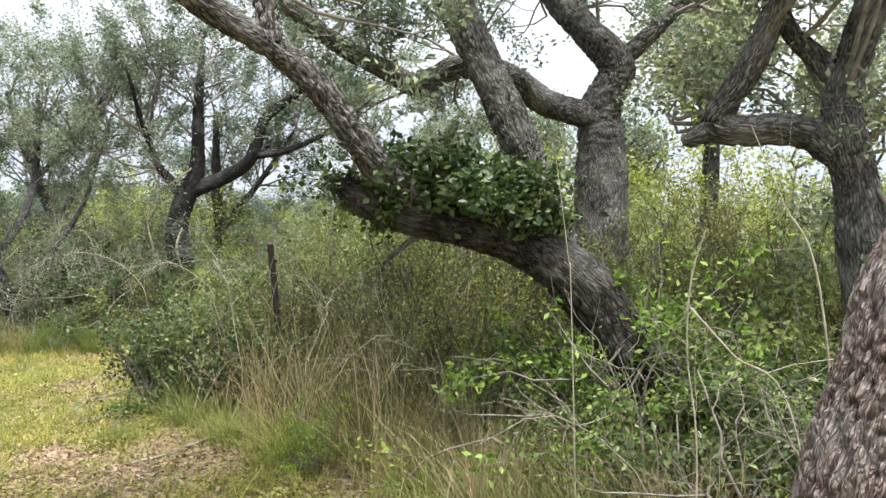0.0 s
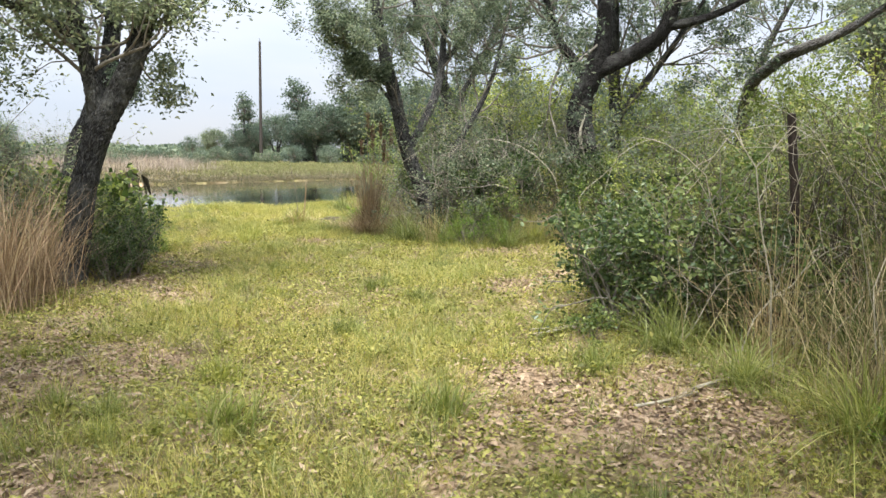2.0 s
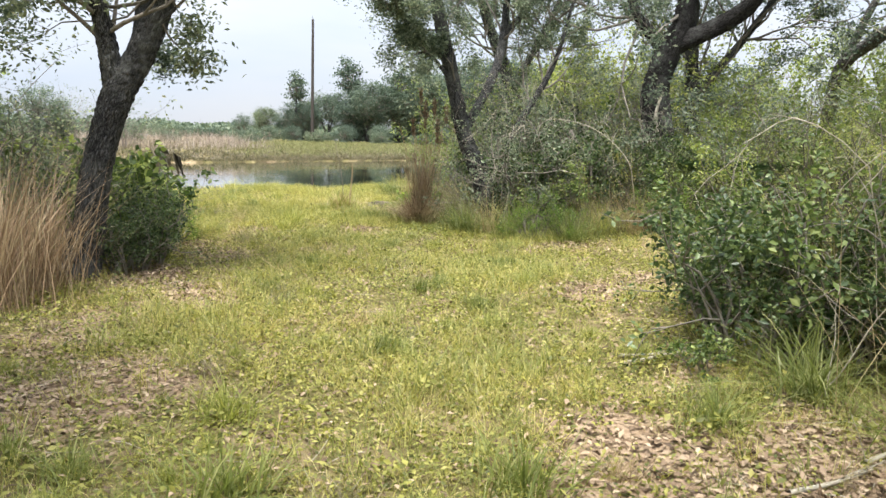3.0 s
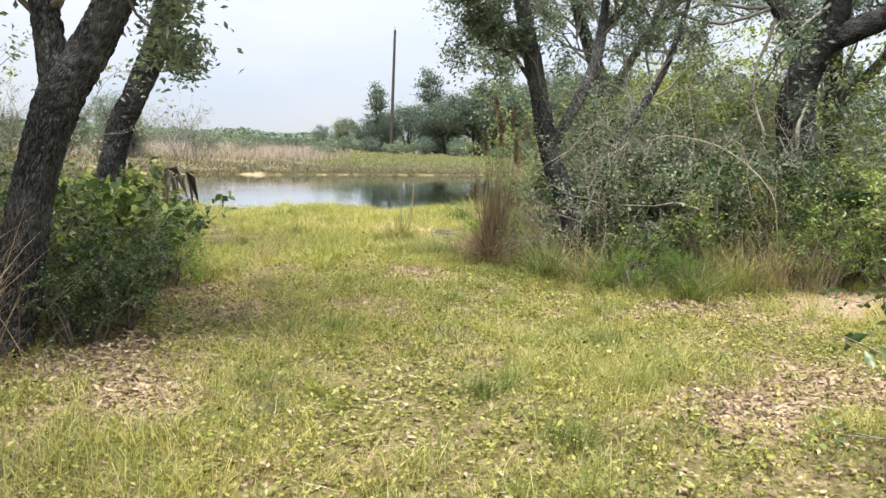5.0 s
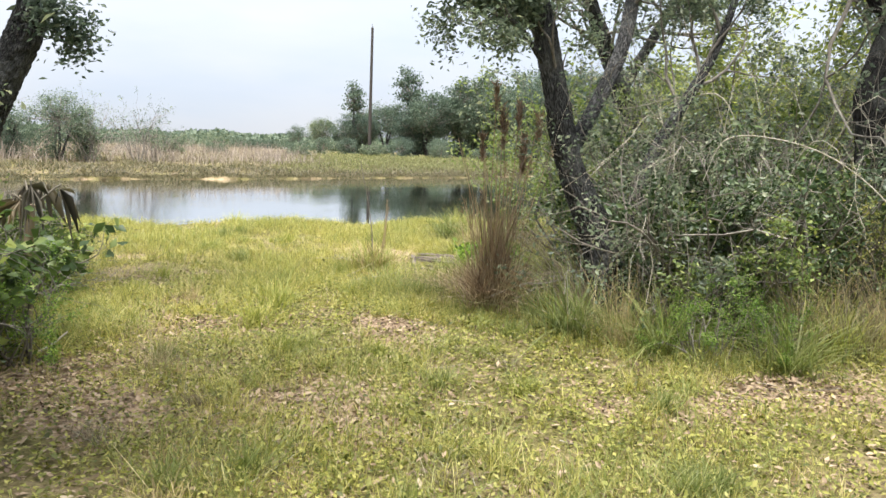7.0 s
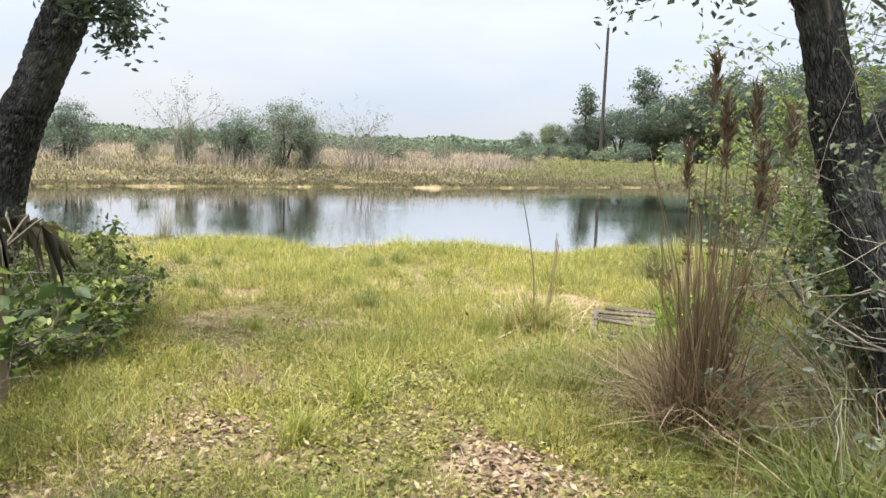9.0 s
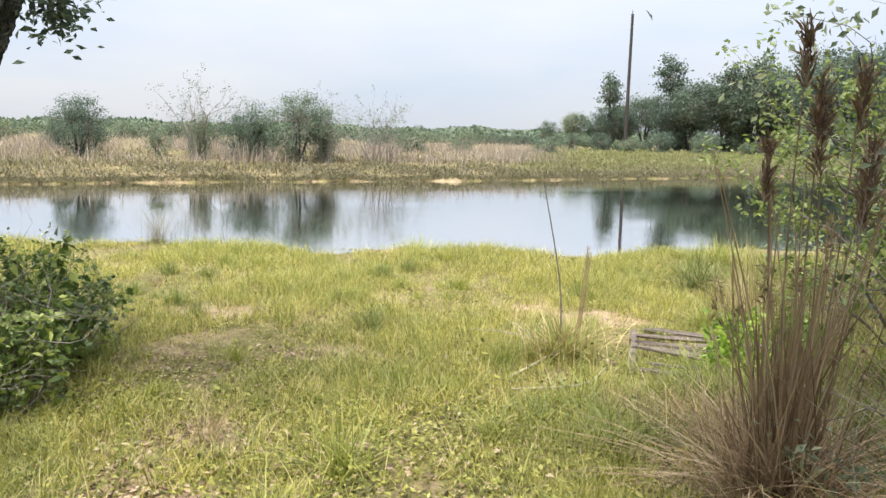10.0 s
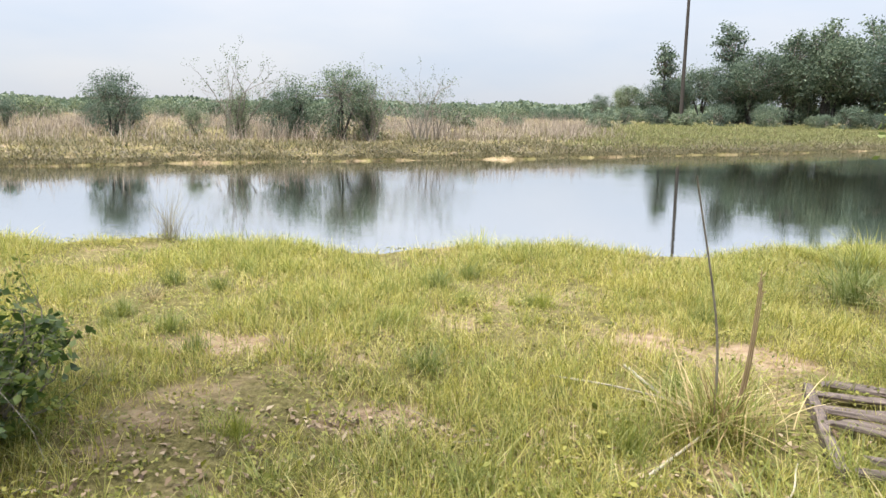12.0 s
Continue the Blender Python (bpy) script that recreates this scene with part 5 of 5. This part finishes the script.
def palmetto(label, mat, spot, count, length, droop, seed, tilt=0.6):
    rng = np.random.default_rng(seed)
    root = thing("palmetto", label, "palm", spot)
    g = Geo()
    for k in range(count):
        a = rng.uniform(0, 6.283)
        base, d = np.zeros(3), np.array([math.cos(a) * tilt, math.sin(a) * tilt, 1.0])
        hub = base + d / np.linalg.norm(d) * length * 0.6
        tube(g, [base, hub], [0.008, 0.005], 4)
        for s in np.linspace(-1.2, 1.2, 13):
            e = np.array([math.cos(a + s), math.sin(a + s), 0.5 - droop]) * length * 0.5
            side = np.cross(e, [0, 0, 1])
            side = side / np.linalg.norm(side) * 0.014
            mid = hub + e * 0.5 + [0, 0, 0.02]
            tip = hub + e + [0, 0, -0.15 * length - droop * length * 0.4]
            g.add([hub, mid - side, tip, mid + side], [[0, 1, 2], [0, 2, 3]])
    part("fronds", g, mat, root)
    return root


rng = np.random.default_rng(95)
root = thing("dead_palmetto", "withered palmetto stump with dark hanging dead fronds", "palm", on(2.0, 11.8))
g = Geo()
tube(g, spline([(-0.02, 0, -0.05), (0, 0.02, 0.5), (0.03, 0, 0.86)], 14), [0.04, 0.03, 0.03], 10, 0.004, rng)
part("stump", g, M_PALMDEAD, root)
for k in range(6):
    g = Geo()
    a = k * 1.05 + rng.normal(0, 0.2)
    out = np.array([math.cos(a), math.sin(a), 0])
    hub = np.array([0.03, 0, 0.9]) + out * rng.uniform(0.06, 0.22) + [0, 0, rng.uniform(-0.04, 0.1)]
    tube(g, spline([(0.03, 0, 0.84), hub + [0, 0, 0.03], hub], 6), [0.008, 0.005], 4)
    for s in range(9):
        d = out * rng.uniform(0.02, 0.16) + rng.normal(0, 0.05, 3)
        tip = hub + d + [0, 0, -rng.uniform(0.1, 0.34)]
        mid = hub + d * 0.7 + [0, 0, -0.05]
        side = np.cross(out, [0, 0, 1]) * 0.006
        g.add([hub, mid - side, tip, mid + side], [[0, 1, 2], [0, 2, 3]])
    part("frond", g, M_PALMDEAD, root)
palmetto("dark green palmetto with stiff fan leaves", M_PALM, on(9.5, 10.2), 10, 1.5, 0.0, 4)
palmetto("dark green palmetto with stiff fan leaves", M_PALM, on(0.5, 11.2), 9, 1.3, 0.1, 5)

# ---- the far bank ----
f1 = clump_tree("rounded leafy tree standing on the far bank", 31, 2.5, 1.25, M_FARLEAF, 80, 120, 0.07, 0.04, squat=True, puff=0.14)
place(f1, [(-8.3, 34.6, 0, 0.82), (-1.4, 37.0, 60, 1.0), (-3.4, 36.6, 140, 0.66), (-6.3, 36.3, 200, 0.36), (12.6, 75.5, 220, 0.95), (-13.5, 37, 10, 0.4), (-11.3, 39, 90, 0.4), (-9.6, 38.5, 30, 0.45)], "leafy trees along the far bank")
f5 = clump_tree("narrow leafy tree standing on the far bank", 37, 2.5, 0.7, M_FARLEAF, 70, 100, 0.07, 0.04, stems=2, squat=True)
place(f5, [(-4.7, 36.2, 0, 0.62), (-0.5, 37.3, 80, 0.8), (-2.9, 37.0, 160, 0.8)], "narrow trees along the far bank")
f2 = shrub("half-bare straggly tree on the far bank", 32, 2.5, 0.6, M_FARLEAF, 8, 2.2, 0.06, 0.07, 3, wild=0.5, name="bank_tree")
place(f2, [(-4.9, 36.0, 0, 1.15), (1.4, 37.4, 90, 1.0), (-0.3, 36.8, 190, 1.0), (1.9, 37.8, 290, 0.75)], "straggly trees along the far bank")
rng = np.random.default_rng(33)
f3 = clump_tree("dense dark green woodland tree", 34, 6.5, 3.4, M_FARLEAF, 130, 120, 0.19, 0.05, "woodland_tree", 4, 0.12, True)
f6 = clump_tree("broad woodland tree with an uneven crown", 38, 7.2, 3.0, M_FARLEAF, 100, 110, 0.19, 0.2, "woodland_tree", 3, 0.11)
spots, more = [], []
for k in range(20):
    x = 15.5 + k * 1.35
    s = min(1.15, 0.5 + 0.05 * k) * rng.uniform(0.85, 1.1)
    (spots if k % 2 else more).append((x + rng.normal(0, 0.7), 77.5 - k * 0.4 + rng.normal(0, 2), rng.uniform(0, 360), s))
for k in range(12):
    spots.append((33 + k * 2.2, 70 - k * 0.8 + rng.normal(0, 2), rng.uniform(0, 360), rng.uniform(1.0, 1.25)))


def farther(list_of_spots, k):
    """The same trees k times as far from the near shore, grown to suit."""
    return [(4 + (x - 4) * k, 10.6 + (y - 10.6) * k, turn, s * k) for x, y, turn, s in list_of_spots]


spots, more = farther(spots, 1.17), farther(more, 1.17)
place(f3, spots, "woodland beyond the pond")
place(f6, more, "taller woodland trees beyond the pond")
f7 = clump_tree("low bushy shrub before the woodland", 39, 2.2, 2.0, M_FARLEAF, 60, 90, 0.12, 0.02, "woodland_shrub", 3, 0.2, True)
place(f7, [(14 + k * 1.9 + rng.normal(0, 0.5), 70.5 - k * 0.5 + rng.normal(0, 1), rng.uniform(0, 360), rng.uniform(0.3, 0.75)) for k in range(16)], "low shrubs before the woodland")
f4 = clump_tree("slim open tree above the woodland", 35, 8.0, 1.1, M_FARLEAF, 26, 60, 0.25, 0.45, "woodland_tree", 2, 0.08)
place(f4, farther([(22.3, 74.3, 0, 1.05), (17.6, 75.2, 70, 0.85), (26.8, 72.5, 140, 0.95), (28.8, 71.7, 200, 1.05)], 1.17), "slim trees above the woodland")

# far tree line, dry grass flats, bank weeds: uncountable
rng = np.random.default_rng(36)
g = Geo()
n = 130000
a = rng.uniform(-1.15, 0.9, n)
d = rng.uniform(120, 300, n)
x, y = 4 + np.sin(a) * d, 10 + np.cos(a) * d
top = (0.35 + 0.0165 * d) * (0.88 + 0.16 * np.sin(a * 23 + 1) * np.sin(a * 51) + 0.14 * np.sin(a * 131 + d * 0.1) * np.sin(a * 77 + 2))
z = height(x, y) + top * np.sqrt(rng.uniform(0, 1, n))
leaves(g, np.stack([x, y, z], 1), 0.75, rng, 0.0, 0.8)
tagged(new("far_woods", g.mesh("far_woods", M_FARLEAF)), "low hazy line of distant scrub woodland", "woods", kind="stuff")

g = Geo()
n = 120000
x = rng.uniform(-45, 40, n)
d = 3.0 + rng.gamma(1.6, 9.0, n)
y = far_shore(x) + d
clump = np.sin(x * 0.9 + 2 * np.sin(y * 0.31)) + np.sin(x * 0.37 - y * 0.5 + 1) + rng.normal(0, 1.1, n)
keep = (clump > 0.15) & (x < 4.5 + 0.12 * (y - 10.6) + rng.normal(0, 1.2, n))
x, y, clump = x[keep], y[keep], clump[keep]
blades(g, np.stack([x, y, height(x, y)], 1), (0.38 + 0.22 * np.clip(clump, 0, 2)) * rng.uniform(0.5, 1.3, len(x)), 0.019, rng, 0.3, 0.3, 2)
tagged(new("dry_grass_flats", g.mesh("dry_grass_flats", M_PINKGRASS)), "wide flats of tall pale dry grass", "grass", kind="stuff")

g = Geo()
n = 90000
x = rng.uniform(-40, 55, n)
y = far_shore(x) + 0.3 + rng.gamma(1.4, 5.0, n)
keep = np.sin(x * 1.3 + y) + np.sin(x * 0.5 - y * 1.4) + rng.normal(0, 0.7, n) > -0.5
blades(g, np.stack([x, y, height(x, y)], 1)[keep], 0.2, 0.04, rng, 0.5, 0.5, 2)
tagged(new("bank_weeds", g.mesh("bank_weeds", M_WEED)), "low green weeds on the far bank", "grass", kind="stuff")

g = Geo()
n = 50000
x = rng.uniform(-26, 36, n)
y = far_shore(x) + 0.08 + rng.gamma(1.2, 1.0, n)
keep = np.sin(x * 1.1 + 1.7 * y) + np.sin(x * 0.43 - y) + rng.normal(0, 0.8, n) > -0.3
blades(g, np.stack([x, y, height(x, y)], 1)[keep], 0.12, 0.03, rng, 0.6, 0.6, 2)
tagged(new("bank_grass", g.mesh("bank_grass", M_WEED)), "short matted grass on the far bank's slope", "grass", kind="stuff")

g = Geo()
n = 80000
x = rng.uniform(6, 50, n)
y = far_shore(x) + 0.4 + rng.gamma(1.5, 7.0, n)
keep = x > 4.0 + 0.12 * (y - 10.6) + rng.normal(0, 1.2, n)
blades(g, np.stack([x, y, height(x, y)], 1)[keep], 0.22, 0.035, rng, 0.5, 0.5, 2)
tagged(new("bank_grass", g.mesh("bank_grass", M_BANKGREEN)), "green grass on the slope below the woodland", "grass", kind="stuff")

g = Geo()
n = 46000
x = rng.uniform(-22, 36, n)
y = far_shore(x) + rng.uniform(-0.03, 0.45, n)
keep = np.sin(x * 0.8 + 0.4) + np.sin(x * 2.3 + 1.0) + rng.normal(0, 0.7, n) > -1.5
blades(g, np.stack([x, y, height(x, y)], 1)[keep], 0.08, 0.028, rng, 0.6, 0.5, 2)
tagged(new("bank_fringe", g.mesh("bank_fringe", M_WEED)), "dark matted weeds along the far waterline", "grass", kind="stuff")

f8 = clump_tree("low dark scrub bush on the grass flats", 41, 1.5, 1.6, M_FARLEAF, 36, 60, 0.14, 0.02, "scrub_bush", 2, 0.2)
spots = []
while len(spots) < 46:
    x, d = rng.uniform(-40, 22), rng.uniform(9, 70)
    spots.append((x, float(far_shore(x)) + d, rng.uniform(0, 360), rng.uniform(0.35, 0.8) + d * 0.006))
place(f8, spots, "scrub bushes on the grass flats")

# ---- lawn and litter ----
rng = np.random.default_rng(37)


def sward(name, label, n, box, tall, width, mat, thin, seed, steps=2, lean=0.5, curl=0.5, clump=1, loose=0.04):
    """Grass over a stretch of ground, thinner where it is bare; clump gathers that many blades into each tuft."""
    rng = np.random.default_rng(seed)
    n //= clump
    x, y = rng.uniform(box[0], box[1], n), rng.uniform(box[2], box[3], n)
    patch = np.sin(2.1 * x + 1.3 * y) + np.sin(1.7 * y - 2.6 * x + 1) + 0.8 * np.sin(6.3 * x) * np.sin(5.7 * y + 1) + rng.normal(0, 0.8, n)
    keep = (bareness(x, y) < rng.uniform(0.1, 0.9, n)) & (patch > thin) & (wet(x, y) < 0.1)
    x, y, patch = x[keep], y[keep], patch[keep] + (rng.normal(0, 1.4, keep.sum()) if clump > 1 else 0)
    x, y, patch = np.repeat(x, clump), np.repeat(y, clump), np.repeat(patch, clump)
    if clump > 1:
        x, y = x + rng.normal(0, loose, len(x)), y + rng.normal(0, loose, len(x))
    g = Geo()
    blades(g, np.stack([x, y, height(x, y) - 0.005], 1), tall * (0.75 + 0.2 * np.clip(patch, -1.5, 3)), width, rng, lean, curl, steps)
    return tagged(new(name, g.mesh(name, mat)), label, "grass", kind="stuff")


sward("lawn", "short patchy yellow-green grass", 170000, (-1.6, 7.8, 0, 13), 0.08, 0.0038, M_LAWN, 0.0, 1)
sward("lawn", "longer soft grass in drifts on the lawn", 180000, (-1.6, 9.0, 0, 13.5), 0.13, 0.0042, M_LAWN, -0.4, 4, 3, clump=22)
sward("lawn", "deep green grass in drifts on the lawn", 170000, (-1.6, 9.0, 0, 14), 0.14, 0.0042, M_TUFT, 0.0, 5, 3, clump=26, loose=0.045)
sward("lawn", "short patchy yellow-green grass by the pond", 130000, (-5, 10, 12, 19.4), 0.09, 0.0055, M_LAWN, -0.5, 2)
sward("thatch", "matted brown dead grass under the green", 170000, (-3, 9, 0, 18.4), 0.06, 0.0045, M_THATCH, 0.2, 6, 2, 1.3, 0.4)
sward("lawn", "thick yellow-green grass tufts towards the pond", 150000, (-3, 9, 11.5, 18.4), 0.13, 0.0048, M_LAWN, -0.9, 7, 3, 0.45, 0.5, clump=20, loose=0.05)
sward("lawn", "fresh green grass tufts towards the pond", 110000, (-3, 9, 11.5, 18.4), 0.13, 0.0048, M_TUFT, 0.1, 8, 3, 0.45, 0.5, clump=22, loose=0.045)
sward("shore_grass", "longer green grass fringing the pond", 26000, (-7, 11, 16.8, 20.5), 0.16, 0.008, M_TUFT, -0.4, 3, 3)



def strewn(name, label, category, n, box, size, mat, dense, lift, slim, flat, seed, beside=99.0, clump=1, loose=0.05):
    """Small leaves lying on the ground; dense gives their share from how bare it is."""
    rng = np.random.default_rng(seed)
    n //= clump
    x, y = rng.uniform(box[0], box[1], n), rng.uniform(box[2], box[3], n)
    mid = 1.6 + 0.27 * y
    keep = (dense(bareness(x, y)) > rng.uniform(0, 1, n)) & (wet(x, y) < -0.1) & (np.abs(x - mid) < beside)
    x, y, tall = np.repeat(x[keep], clump), np.repeat(y[keep], clump), np.repeat(rng.uniform(0.5, 1.5, keep.sum()), clump)
    if clump > 1:
        x, y = x + rng.normal(0, loose, len(x)), y + rng.normal(0, loose, len(x))
    g = Geo()
    leaves(g, np.stack([x, y, height(x, y) + rng.uniform(0.003, lift, len(x)) * tall], 1), size, rng, 0.0, slim, flat=flat)
    return tagged(new(name, g.mesh(name, mat)), label, category, kind="stuff")


rng = np.random.default_rng(76)
x = rng.uniform(-20, 34, 26000)
y = far_shore(x) + 0.1 + rng.gamma(1.5, 1.0, 26000)
g = Geo()
leaves(g, np.stack([x, y, height(x, y) + rng.uniform(0.01, 0.1, 26000)], 1), 0.085, rng, 0.0, 0.4, flat=0.4)
tagged(new("bank_debris", g.mesh("bank_debris", M_PALMDEAD)), "brown dead stalks and debris along the far bank", "debris", kind="stuff")
strewn("leaf_litter", "dry brown fallen oak leaves", "leaf litter", 300000, (-1.5, 9.5, 0.8, 14), 0.045, M_LITTER, lambda b: 0.1 + 0.85 * b, 0.03, 0.5, 0.6, 71, 3.0)
strewn("leaf_litter", "dry brown fallen oak leaves under the brush", "leaf litter", 30000, (-2.5, 9.5, -1.5, 14), 0.05, M_LITTER, lambda b: 0.3 + 0.7 * b, 0.03, 0.5, 0.6, 77)
strewn("ground_weeds", "low broad-leaved weeds among the grass", "weeds", 340000, (-1.5, 9, 0.8, 13), 0.029, M_COVER, lambda b: 0.8 - 0.6 * b, 0.07, 0.5, 0.35, 72, 3.4, clump=18, loose=0.06)
strewn("ground_weeds", "low broad-leaved weeds towards the pond", "weeds", 90000, (-3, 9, 12.5, 18.4), 0.024, M_COVER, lambda b: 0.6 - 0.4 * b, 0.06, 0.6, 0.35, 73, clump=14)

strewn("weed_seedlings", "scattered fresh green seedlings on the lawn", "weeds", 26000, (-1.5, 8, 0.8, 14), 0.04, M_COVER, lambda b: 0.5 - 0.4 * b, 0.09, 0.6, 0.3, 79, 2.8, clump=12)

rng = np.random.default_rng(74)
g = Geo()
for k in range(1500):
    x, y = rng.uniform(-1, 7.5), rng.uniform(0.5, 14)
    if bareness(np.array(x), np.array(y)) + 0.25 > rng.uniform(0, 1):
        a, L = rng.uniform(0, 6.283), rng.uniform(0.05, 0.28)
        p = np.array(on(x, y, rng.uniform(0.008, 0.03)))
        d = np.array([math.cos(a), math.sin(a), rng.normal(0, 0.08)]) * L
        tube(g, [p, p + d * 0.5 + rng.normal(0, 0.01, 3), p + d], [0.003, 0.0015], 3, cap=False)
tagged(new("twig_litter", g.mesh("twig_litter", M_PALE)), "small dry twigs and straws on the ground", "twigs", kind="stuff")
